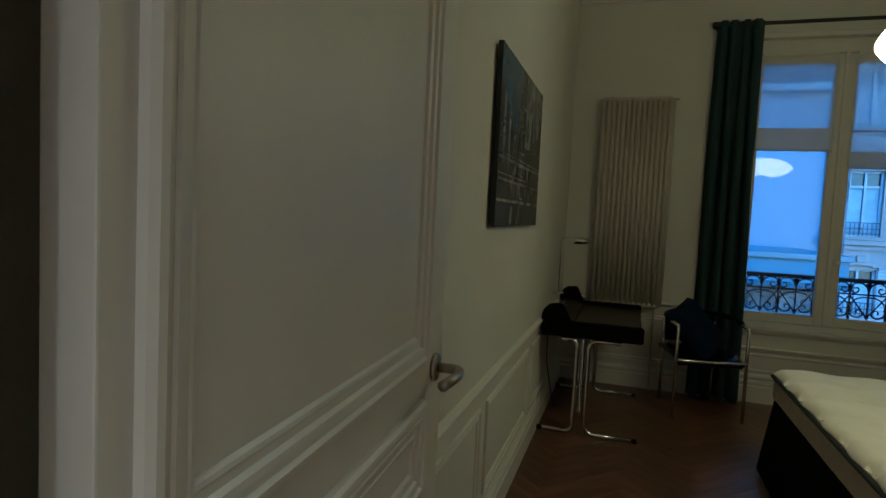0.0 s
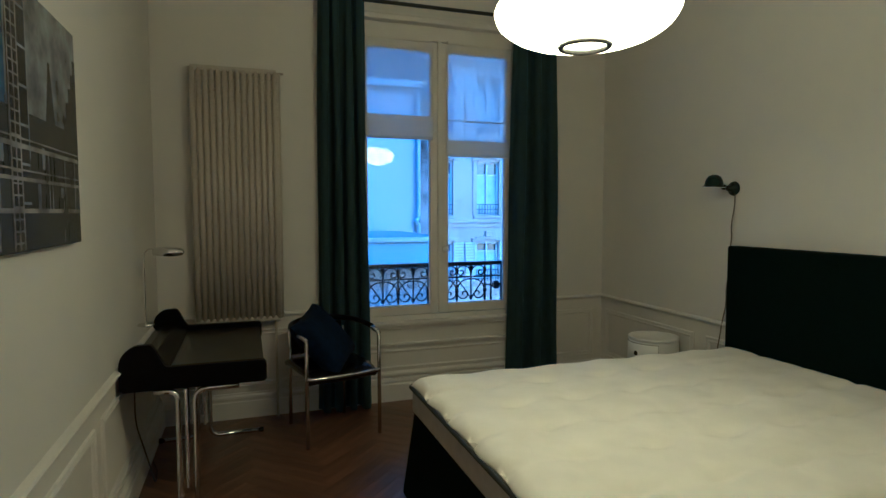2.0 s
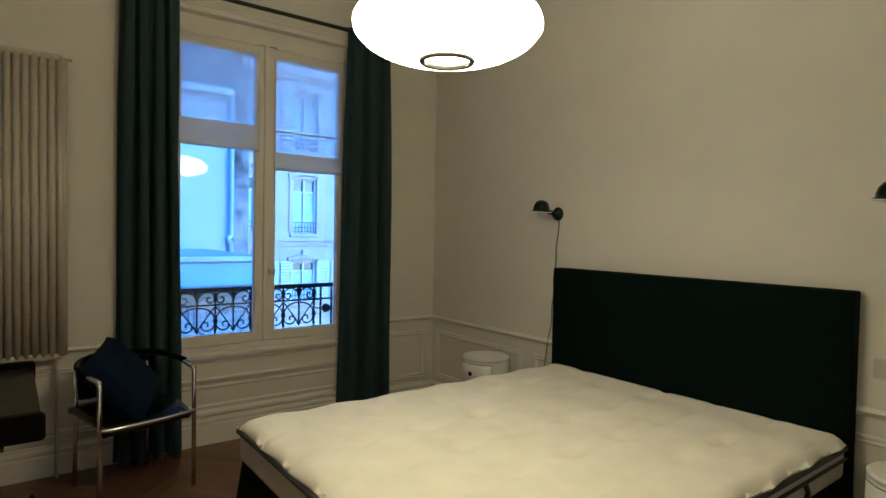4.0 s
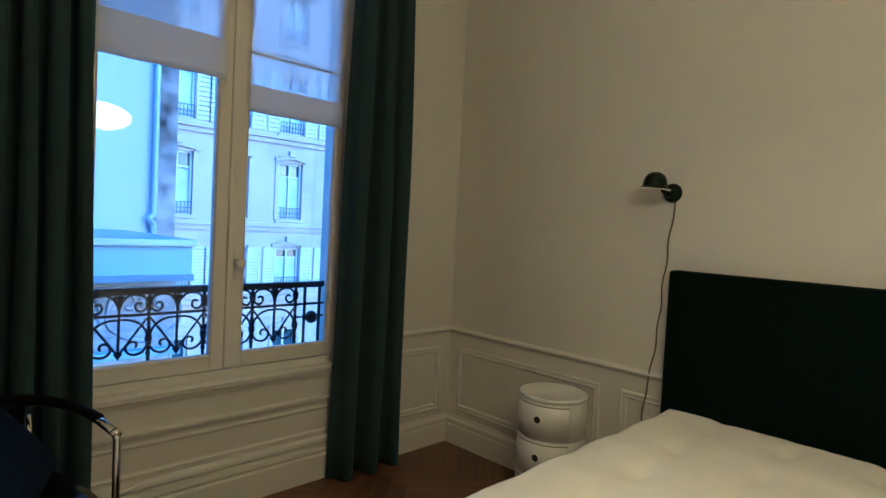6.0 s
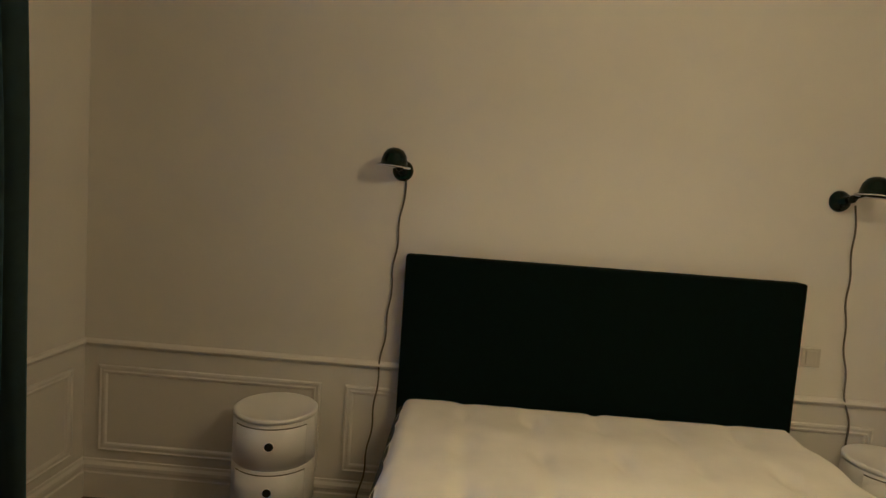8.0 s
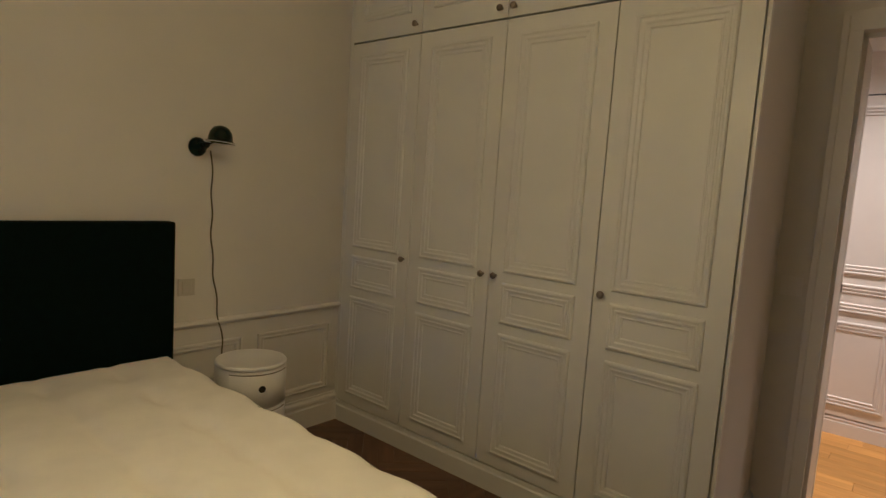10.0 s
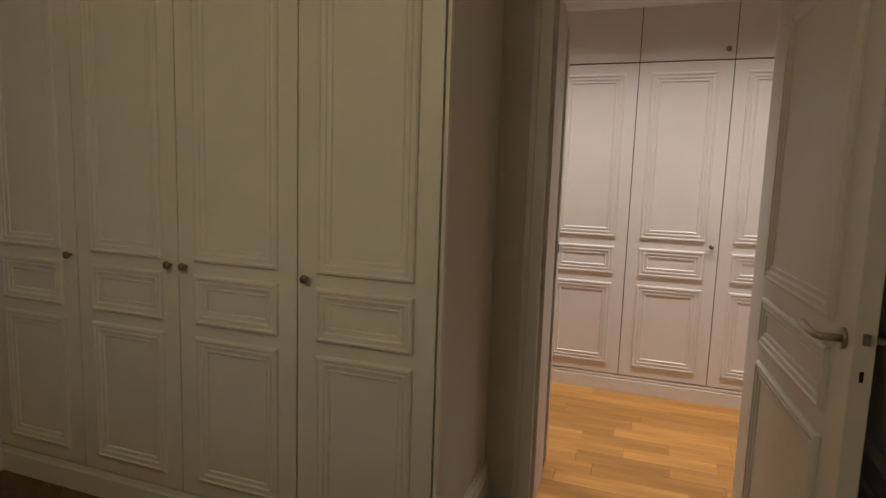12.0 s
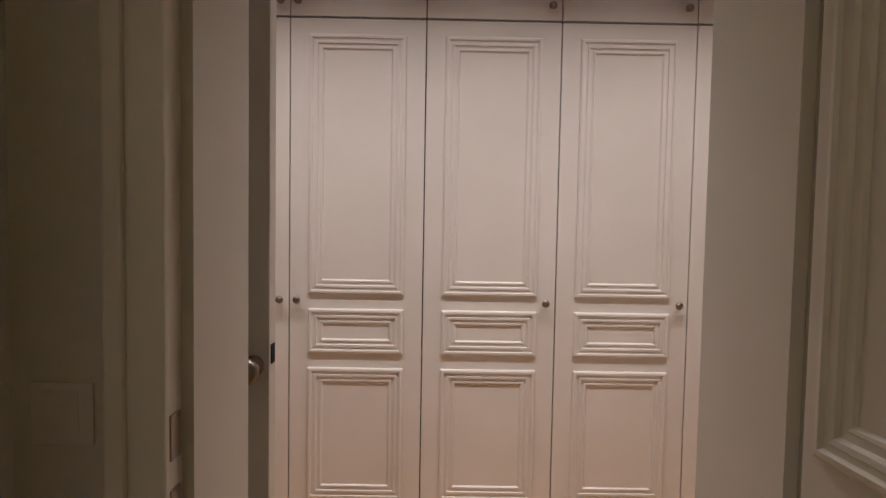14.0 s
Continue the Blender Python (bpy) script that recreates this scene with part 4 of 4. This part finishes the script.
for y0 in (DY0, DY1 - 0.035):
    part("side_panel", extrude_y(desk_profile(), y0, y0 + 0.035), LEATHER, desk, "padded black side panel")
part("tabletop", box(-0.16, DX1 - 0.01, DY0 + 0.035, DY1 - 0.035, 0.64, 0.682, 0.003), SMOKED, desk, "glossy smoked-glass writing surface")
part("back_roll", extrude_y([(x, min(z - 0.012, 0.752 - 0.6 * abs(x + 0.25))) for x, z in desk_profile() if x < -0.10] , DY0 + 0.035, DY1 - 0.035), BLACK, desk)
part("apron", box(-0.3, DX1 - 0.012, DY0 + 0.035, DY1 - 0.035, 0.615, 0.64), BLACK, desk)
for y in (DY0 - 0.012 + 0.03, DY1 - 0.035 + 0.01):
    for s, xc, xe in ((1, -0.045, 0.245), (-1, -0.115, -0.315)):
        part("leg", tube([(xe - s * 0.1, y, 0.60), (xc, y, 0.60), (xc, y, 0.016), (xe, y, 0.016)], 0.013, 12, bend=0.06), CHROME, desk, "chrome tube leg", True)
        part("foot_cap", tube([(xe, y, 0.016), (xe + s * 0.022, y, 0.016)], 0.015, 12), BLACK, desk, "black rubber cap")
    part("brace", tube([(-0.08, y, 0.605), (-0.08, y, 0.15)], 0.011, 10), CHROME, desk)

# ---- desk lamp ----
dl = thing("desk_lamp", "small chrome desk lamp on a thin stem", "desk lamp", (-0.305, 4.52, 0.817))
part("base", lathe([(0.04, 0), (0.042, 0.004), (0.036, 0.012), (0.008, 0.016), (0, 0.017)], 24), CHROME, dl, smooth=True)
part("stem", tube([(0, 0, 0.01), (0, 0, 0.37), (0.02, 0, 0.395), (0.06, 0, 0.39)], 0.0035, 8, bend=0.03), CHROME, dl, smooth=True)
bm = lathe([(0.014, -0.075), (0.036, -0.068), (0.046, -0.02), (0.046, 0.03), (0.030, 0.07), (0, 0.078)], 20, m=pose(0.115, 0, 0.378, 0, 94, 0))
for v in bm.verts:
    v.co.z = 0.375 + (v.co.z - 0.375) * 0.55
part("shade", bm, CHROME, dl, "chrome lamp head", True)
tagged(part("cable", tube([(-0.33, 4.30, 0.60), (-0.33, 4.28, 0.40), (-0.31, 4.48, 0.12), (-0.27, 4.40, 0.03), (-0.29, 4.62, 0.008), (-0.33, 4.75, 0.01)], 0.0035, 6, bend=0.08), PIPING, smooth=True), "black cable hanging under the desk", "cable")

# ---- chair with cushion ----
chair = thing("armchair", "chrome tube armchair with black leather seat", "chair", pose(0.68, 4.93, 0, 0, 0, 14))
hw, fd, bd = 0.235, -0.225, 0.235
for s in (-1, 1):
    part("leg", tube([(s * hw, fd, 0.0), (s * hw, fd, 0.63), (s * hw, fd + 0.02, 0.655)], 0.0115, 12), CHROME, chair, "chrome tube leg", True)
    part("leg", tube([(s * hw * 0.8, bd, 0.0), (s * hw * 0.8, bd - 0.02, 0.45), (s * hw * 0.8, bd, 0.62)], 0.0115, 12), CHROME, chair, "chrome tube leg", True)
arc = [(hw * 1.0, fd + 0.0, 0.645), (hw * 1.03, fd + 0.12, 0.66)] + [(hw * 1.03 * math.cos(a), 0.0 + 0.25 * math.sin(a), 0.665 + 0.02 * math.sin(a)) for a in [math.pi * k / 12 for k in range(13)]] + [(-hw * 1.03, fd + 0.12, 0.66), (-hw, fd, 0.645)]
part("arm_rail", tube(arc, 0.013, 12), CHROME, chair, smooth=True)
pad = [p for p in arc[1:-1]]
part("arm_pad", tube([(x, y, z + 0.006) for x, y, z in pad], 0.0165, 12), LEATHER, chair, "black leather arm and back rail", True)
part("seat_rail", tube([(-hw, fd, 0.42)] + [(hw * math.sin(a), fd - 0.035 * math.cos(a), 0.415) for a in [-math.pi / 2 + math.pi * k / 10 for k in range(1, 10)]] + [(hw, fd, 0.42)], 0.011, 10), CHROME, chair, smooth=True)
bm = bmesh.new()
n = 14
grid = []
for i in range(n + 1):
    u = -1 + 2 * i / n
    row = []
    for j in range(n + 1):
        v = -1 + 2 * j / n
        x = u * (hw - 0.012)
        y = fd - 0.03 * (1 - u * u) * (v < 0) * -v + (v + 1) / 2 * (bd - fd)
        row.append(bm.verts.new((x, y, 0.452 - 0.018 * (1 - u * u) * (1 - v * v) - 0.012 * (abs(u) ** 6 + abs(v) ** 6) - 0.034 * (max(0.0, -v - 0.35) / 0.65) ** 2)))
    grid.append(row)
for a, c in zip(grid, grid[1:]):
    for j in range(n):
        bm.faces.new((a[j], c[j], c[j + 1], a[j + 1]))
seat = part("seat", bm, SEAT, chair, "black leather seat", True)
sm = seat.modifiers.new("thick", "SOLIDIFY")
sm.thickness, sm.offset = 0.03, -1
part("back_loop", tube([(-hw * 0.5, bd - 0.01, 0.46), (-hw * 0.5, bd - 0.03, 0.635), (hw * 0.5, bd - 0.03, 0.635), (hw * 0.5, bd - 0.01, 0.46)], 0.009, 10, bend=0.05), CHROME, chair, smooth=True)
part("back_sling", extrude_y([(-hw * 0.78, 0.46), (hw * 0.78, 0.46), (hw * 0.78, 0.655), (-hw * 0.78, 0.655)], bd - 0.004, bd + 0.006), LEATHER, chair)


def cushion(name, at, w, h, t, mat, label):
    bm = bmesh.new()
    n = 24
    both = []
    for s in (-1, 1):
        g = []
        for i in range(n + 1):
            u = -1 + 2 * i / n
            row = []
            for j in range(n + 1):
                v = -1 + 2 * j / n
                edge = (1 - u ** 4) * (1 - v ** 4)
                pinch = 1 - 0.05 * (1 - abs(u) ** 3) * abs(v) ** 2
                pinch2 = 1 - 0.05 * (1 - abs(v) ** 3) * abs(u) ** 2
                th = t / 2 * max(0, edge) ** 0.45 + 0.004 * noise.noise((u * 2, v * 2, s))
                row.append(bm.verts.new((u * w / 2 * pinch2, s * th, v * h / 2 * pinch)))
            g.append(row)
        both.append(g)
    for g, s in zip(both, (-1, 1)):
        for i in range(n):
            for j in range(n):
                q = (g[i][j], g[i + 1][j], g[i + 1][j + 1], g[i][j + 1])
                bm.faces.new(q if s < 0 else q[::-1])
    bmesh.ops.remove_doubles(bm, verts=bm.verts[:], dist=0.0005)
    ob = part(name, bm, mat, smooth=True)
    ob.matrix_world = at
    return tagged(ob, label, "cushion")


lean = Vector((-0.66, 0.12, 0.78)).normalized()
thick = Vector((0.72, -0.52, 0.5))
thick = (thick - lean * thick.dot(lean)).normalized()
wide = thick.cross(lean)
place = Matrix.Translation((0.640, 4.90, 0.595)) @ Matrix((wide, thick, lean)).transposed().to_4x4()
cushion("cushion", place, 0.36, 0.42, 0.17, NAVY, "dark navy velvet cushion leaning on the chair")

# ---- hall downlights ----
for x in (-1.0, -0.45, 0.1, 0.65, 1.2):
    dlx = thing("downlight", "recessed round ceiling downlight in the hall, lit", "ceiling light", (x, -0.31, 2.80), "hall downlights")
    part("trim_ring", lathe([(0.034, -0.004), (0.046, -0.004), (0.048, 0), (0.034, 0)], 24), PLASTIC, dlx)
    part("glow", lathe([(0.033, -0.001), (0, -0.001)], 20, cap=False), HALL_GLOW, dlx)
    sp = new("hall_spot", bpy.data.lights.new("hall_spot", "SPOT"))
    sp.data.energy, sp.data.color, sp.data.spot_size, sp.data.spot_blend, sp.data.shadow_soft_size = 38, (1.0, 0.56, 0.24), radians(104), 1.0, 0.04
    sp.matrix_world = look((x, -0.31, 2.785), (x, -0.38, 0))

# ---- street and houses opposite ----
tagged(part("ground", box(-150, 150, 6, 300, -6.2, -6.0), ASPHALT), "grey asphalt street far below the window", "ground", kind="structure")
tagged(part("pavement", box(-40, 60, 19.6, 23.0, -6.0, -5.86, 0.02), FACADE), "pale pavement along the houses opposite", "pavement", kind="structure")
FK = 1.338
EX, EZ, FYY = 0.47, 1.33, 23.0


def fx(x):
    return EX + (x - EX) * FK


def fz(z):
    return EZ + (z - EZ) * FK


def far_window(parent, cx, z0, z1, w, y, shutters, lit=False):
    win = new("window")
    win.parent = parent
    part("pane", box(cx - w / 2, cx + w / 2, y + 0.20, y + 0.22, z0, z1), FARGLASS, win)
    bm = bmesh.new()
    f = 0.07
    for a, b in ((cx - w / 2, cx - w / 2 + f), (cx + w / 2 - f, cx + w / 2), (cx - f / 2, cx + f / 2)):
        add_box(bm, a, b, y + 0.10, y + 0.16, z0, z1)
    zt = z0 + (z1 - z0) * 0.74
    for z in (z0, zt, z1 - f):
        add_box(bm, cx - w / 2, cx + w / 2, y + 0.105, y + 0.155, z, z + f)
    part("frame", bm, SHUTTER, win)
    bm = bmesh.new()
    for s in (-1, 1):
        add_box(bm, cx + s * 0.05 if s > 0 else cx - w / 2 + f, cx + w / 2 - f if s > 0 else cx - 0.05, y + 0.170, y + 0.176, z0 + f, zt)
    part("net_curtain", bm, ROOM_GLOW if lit else NETS, win)
    part("sill", box(cx - w / 2 - 0.12, cx + w / 2 + 0.12, y - 0.10, y + 0.02, z0 - 0.14, z0 - 0.02, 0.02), FACADE, win)
    bm = bmesh.new()
    for k in range(9):
        xx = cx - w / 2 + w * k / 8
        add_box(bm, xx - 0.012, xx + 0.012, y - 0.03, y - 0.01, z0, z0 + 0.42)
    for z in (z0 + 0.06, z0 + 0.22, z0 + 0.42):
        add_box(bm, cx - w / 2, cx + w / 2, y - 0.035, y - 0.005, z, z + 0.03)
    part("guard", bm, GUARD, win)
    if shutters:
        for s in (-1, 1):
            bm = bmesh.new()
            x0 = cx + s * (w / 2 + 0.04) if s > 0 else cx - w / 2 - 0.04 - w * 0.5
            x1 = x0 + w * 0.5
            add_box(bm, x0, x0 + 0.05, y - 0.06, y - 0.01, z0, z1)
            add_box(bm, x1 - 0.05, x1, y - 0.06, y - 0.01, z0, z1)
            for k in range(14):
                z = z0 + (z1 - z0) * k / 13.5
                add_box(bm, x0 + 0.05, x1 - 0.05, y - 0.05, y - 0.02, z, z + (z1 - z0) / 13.5 * 0.7)
            part("shutter", bm, SHUTTER, win)
    bm = bmesh.new()
    for s in (-1, 1):
        x0 = cx + s * (w / 2 + 0.0) if s > 0 else cx - w / 2 - 0.16
        if not shutters:
            add_box(bm, x0, x0 + 0.16, y - 0.05, y + 0.0, z0, z1)
    pts = 8
    for k in range(pts):
        t0, t1 = -1 + 2 * k / pts, -1 + 2 * (k + 1) / pts
        zc = z1 + 0.14 * (1 - ((t0 + t1) / 2) ** 2)
        add_box(bm, cx + t0 * (w / 2 + 0.2), cx + t1 * (w / 2 + 0.2), y - 0.10, y + 0.0, zc, zc + 0.14)
    add_box(bm, cx - 0.13, cx + 0.13, y - 0.14, y, z1 + 0.22, z1 + 0.46, 0.03)
    part("surround", bm, FACADE, win)


NETS = material("net_curtains", (0.50, 0.55, 0.58), 0.8, spots=0.12, scale=3)
GUARD = material("weathered_iron", (0.10, 0.12, 0.15), 0.6, spots=0.1)
CARVED = material("carved_stone", (0.26, 0.27, 0.29), 0.85, spots=0.2, scale=5, bump=0.2, fine=25)
house = thing("apartment_building", "pale limestone apartment house with tall shuttered windows", "building", (0, 0, 0))
COLS = [fx(2.6), fx(4.2), fx(5.75), fx(7.25), fx(8.89), fx(10.53)]
ROWS_Z = [(fz(3.72), fz(5.35), True), (fz(1.27), fz(2.88), False), (fz(-0.73), fz(0.44), True), (-5.9, -3.0, False)]
HW = fx(0.74) - fx(0)
bm = bmesh.new()
xs = [-30.0]
for c in COLS:
    xs += [c - HW / 2, c + HW / 2]
xs.append(fx(11.45))
for k in range(0, len(xs), 2):
    add_box(bm, xs[k], xs[k + 1], FYY, FYY + 0.5, -6, 14)
for c in COLS:
    edges = [-6.0] + [z for lo, hi, _ in reversed(ROWS_Z) for z in (lo, hi)] + [fz(6.3), fz(7.6), 14.0]
    for k in range(0, len(edges), 2):
        add_box(bm, c - HW / 2, c + HW / 2, FYY, FYY + 0.5, edges[k], edges[k + 1])
part("wall", bm, FACADE, house)
part("backing", box(-30, fx(11.45), FYY + 0.5, FYY + 1.0, -6, 14), HOLE, house)
bm = bmesh.new()
for z, d in ((fz(3.62), 0.18), (fz(1.14), 0.14), (fz(-0.92), 0.22), (fz(5.95), 0.2)):
    add_box(bm, -30, fx(11.45), FYY - d, FYY, z - 0.14, z + 0.02, 0.02)
    add_box(bm, -30, fx(11.45), FYY - d * 0.5, FYY, z - 0.30, z - 0.14)
part("string_course", bm, FACADE, house)
for c in COLS:
    for n, (lo, hi, sh) in enumerate(ROWS_Z):
        far_window(house, c, lo, hi, HW, FYY, sh, n == 2 and abs(c - COLS[5]) < 0.1)
    far_window(house, c, fz(6.3), fz(7.6), HW, FYY, False)
part("roof", box(-30, fx(11.45), FYY + 0.2, FYY + 6, 14, 17.5, 0.3), ZINC, house)

house2 = thing("apartment_building", "pale stone corner house with balconies and flower boxes", "building", (0, 0, 0))
X2 = fx(11.5)
COL2 = [X2 + 1.5, X2 + 4.2, X2 + 6.9]
W2 = 1.1
R2 = [(fz(3.0), fz(4.4)), (fz(0.95), fz(2.5)), (fz(-1.0), fz(0.35)), (-5.9, -3.4)]
bm = bmesh.new()
xs = [X2 + 0.02]
for c in COL2:
    xs += [c - W2 / 2, c + W2 / 2]
xs.append(X2 + 22)
for k in range(0, len(xs), 2):
    add_box(bm, xs[k], xs[k + 1], FYY - 0.4, FYY + 0.3, -6, 15)
for c in COL2:
    edges = [-6.0] + [z for lo, hi in reversed(R2) for z in (lo, hi)] + [15.0]
    for k in range(0, len(edges), 2):
        add_box(bm, c - W2 / 2, c + W2 / 2, FYY - 0.4, FYY + 0.3, edges[k], edges[k + 1])
part("wall", bm, FACADE, house2)
part("backing", box(X2, X2 + 22, FYY + 0.3, FYY + 0.9, -6, 15), HOLE, house2)
part("roof", box(X2, X2 + 22, FYY, FYY + 6, 15, 18, 0.3), ZINC, house2)
for c in COL2:
    for lo, hi in R2:
        far_window(house2, c, lo, hi, W2, FYY - 0.4, False)
        part("balcony", box(c - 0.9, c + 0.9, FYY - 0.75, FYY - 0.4, lo - 0.2, lo - 0.06, 0.03), FACADE, house2)

LEAFY = material("flowers", (0.35, 0.13, 0.05), 0.8, spots=0.5, scale=12, dark=(0.05, 0.09, 0.02))
for cx, zz in ((COL2[0], R2[2][0]), (COL2[0], R2[0][0])):
    fb = thing("flower_box", "window box with orange and green plants", "flower box", (cx, FYY - 0.62, zz - 0.058))
    part("box", box(-0.5, 0.5, -0.1, 0.1, 0, 0.16, 0.01), IRON, fb)
    bm = bmesh.new()
    rnd = random.Random(int(zz * 10))
    for k in range(260):
        p = Vector((rnd.uniform(-0.5, 0.5), rnd.uniform(-0.14, 0.12), 0.14 + rnd.uniform(0, 0.32)))
        s = rnd.uniform(0.03, 0.06)
        m = Matrix.Translation(p) @ Euler((rnd.uniform(0, 6), rnd.uniform(0, 6), rnd.uniform(0, 6))).to_matrix().to_4x4()
        vs = [bm.verts.new(m @ Vector(q)) for q in ((-s, 0, 0), (0, -s * 0.5, 0), (s, 0, 0), (0, s * 0.5, 0.01))]
        bm.faces.new(vs)
    part("plants", bm, LEAFY, fb)

near_house = thing("side_building", "plain pale rendered side wall with a downpipe", "building", (0, 0, 0))
part("wall", box(-14, 3.66, 13.0, 22.0, -6, 3.95), RENDERED, near_house)
part("quoin", box(3.66, 3.97, 12.94, 22.0, -6, 6.5), OLDSTONE, near_house, "rough old stone corner")
part("coping", box(-14, 3.665, 12.86, 22.0, 3.95, 4.1, 0.02), ZINC, near_house)
part("downpipe", tube([(3.63, 12.92, 4.0), (3.63, 12.92, 1.25), (3.55, 12.88, 1.2), (3.63, 12.92, 1.1), (3.63, 12.92, 0.95)], 0.05, 10, bend=0.04), ZINC, near_house, "grey zinc downpipe")
lean_to = thing("canopy", "low zinc-edged canopy roof in front of the side wall", "canopy", (0, 0, 0))
part("roof", box(-14, 3.2, 9.95, 12.93, 0.92, 1.0, 0.01), ZINC, lean_to)
part("fascia", box(-14, 3.16, 10.0, 10.06, 0.58, 0.92), FASCIA, lean_to)
part("soffit", box(-14, 3.16, 10.06, 12.9, 0.56, 0.62), ZINC, lean_to)
part("edge", box(-14, 3.18, 9.97, 10.02, 0.50, 0.58, 0.005), SLATE, lean_to)
part("wall", box(-14, 3.05, 10.4, 12.9, -6, 0.56), RENDERED, lean_to)

part("frieze", box(-14, 3.1, 10.34, 10.40, -0.35, 0.50), CARVED, lean_to, "grey carved stone frieze")
for k in range(7):
    cx = 2.75 - 0.9 * k
    for s in (-1, 1):
        bm = bmesh.new()
        turn = [(cx + s * (0.21 + (0.19 - 0.013 * q) * math.cos(0.42 * q)), 10.33, 0.20 + (0.19 - 0.013 * q) * math.sin(0.42 * q)) for q in range(13)]
        tube(turn, 0.030, 6, bm)
        tube([(cx + s * 0.40, 10.33, 0.20), (cx + s * 0.43, 10.33, -0.05), (cx + s * 0.2, 10.33, -0.22), (cx, 10.33, -0.26)], 0.026, 6, bm, bend=0.12)
        part("scroll", bm, CARVED, lean_to)
    part("boss", lathe([(0.09, 0), (0.08, 0.03), (0.04, 0.05), (0, 0.055)], 12, m=pose(cx, 10.34, 0.22, 90)), CARVED, lean_to)
part("moulding", box(-14, 3.14, 10.22, 10.40, -0.45, -0.35, 0.02), FASCIA, lean_to)

# ---- floors laid piece by piece ----
PW, PL = 0.085, 0.51
plank = add_box(bmesh.new(), -PL / 2, PL / 2, -PW / 2 + 0.0006, PW / 2 - 0.0006, -0.016, 0.0, 0.0008)
me = bpy.data.meshes.new("plank")
bmesh.ops.rotate(plank, verts=plank.verts[:], matrix=Matrix.Rotation(math.pi / 2, 3, "Z"))
plank.to_mesh(me)
me.materials.append(OAK_DARK)
# herringbone at 45 degrees to the walls
count, rest = 0, bmesh.new()
c45 = math.sqrt(0.5)
for i in range(-40, 60):
    for j in range(-14, 16):
        for turn in (0, 1):
            # lattice of an L-shaped pair
            u = i * PW + j * PL
            v = i * PW - j * PL
            if turn == 0:
                lx, ly = u + PL / 2, v + PW / 2
            else:
                lx, ly = u + PW / 2 + 0.0, v + PW + PL / 2
            x, y = (lx - ly) * c45 + 1.3, (lx + ly) * c45 + 2.6
            if not (W - 0.25 < x < E + 0.25 and DW - 0.2 < y < N + 0.25):
                continue
            ang = 45 + (90 if turn == 0 else 0) + 180
            near = (x < 1.25 and y > 2.2) or y > 4.0 or (x > 2.0 and y < 2.35)
            m = pose(x, y, 0, 0, 0, ang)
            if near and count < 300:
                ob = new("plank", me)
                ob.parent = floor
                ob.matrix_world = m
                count += 1
            else:
                add_box(rest, -PW / 2 + 0.0006, PW / 2 - 0.0006, -PL / 2, PL / 2, -0.016, 0.0, 0, m)
bmesh.ops.bisect_plane(rest, geom=rest.verts[:] + rest.edges[:] + rest.faces[:], plane_co=(0, 0.672, 0), plane_no=(0, -1, 0), clear_outer=True)
part("plank_rest", rest, OAK_DARK, floor)["kind"] = "stuff"

tagged(part("threshold", box(JL + 0.001, JR - 0.001, 0.64, 0.70, -0.01, 0.005, 0.002), OAK_HONEY), "oak threshold strip in the doorway", "threshold", kind="structure")
for j in range(17):
    y0 = -0.955 + 0.125 * j
    if y0 > DW - 0.03:
        break
    y1 = min(y0 + 0.125, DW - 0.021)
    rnd = random.Random(j)
    x = -1.9 - rnd.uniform(0, 0.8)
    while x < 2.9:
        ln = rnd.choice((0.45, 0.6, 0.75, 0.95))
        a, b = max(x, -1.85), min(x + ln, 2.95)
        if b - a > 0.02:
            bm = add_box(bmesh.new(), -(y1 - y0) / 2 + 0.0006, (y1 - y0) / 2 - 0.0006, -(b - a) / 2 + 0.0006, (b - a) / 2 - 0.0006, -0.016, 0.0, 0.0008)
            ob = part("plank", bm, OAK_HONEY, floor_hall)
            ob.matrix_world = pose((a + b) / 2, (y0 + y1) / 2, 0, 0, 0, 90)
        x += ln
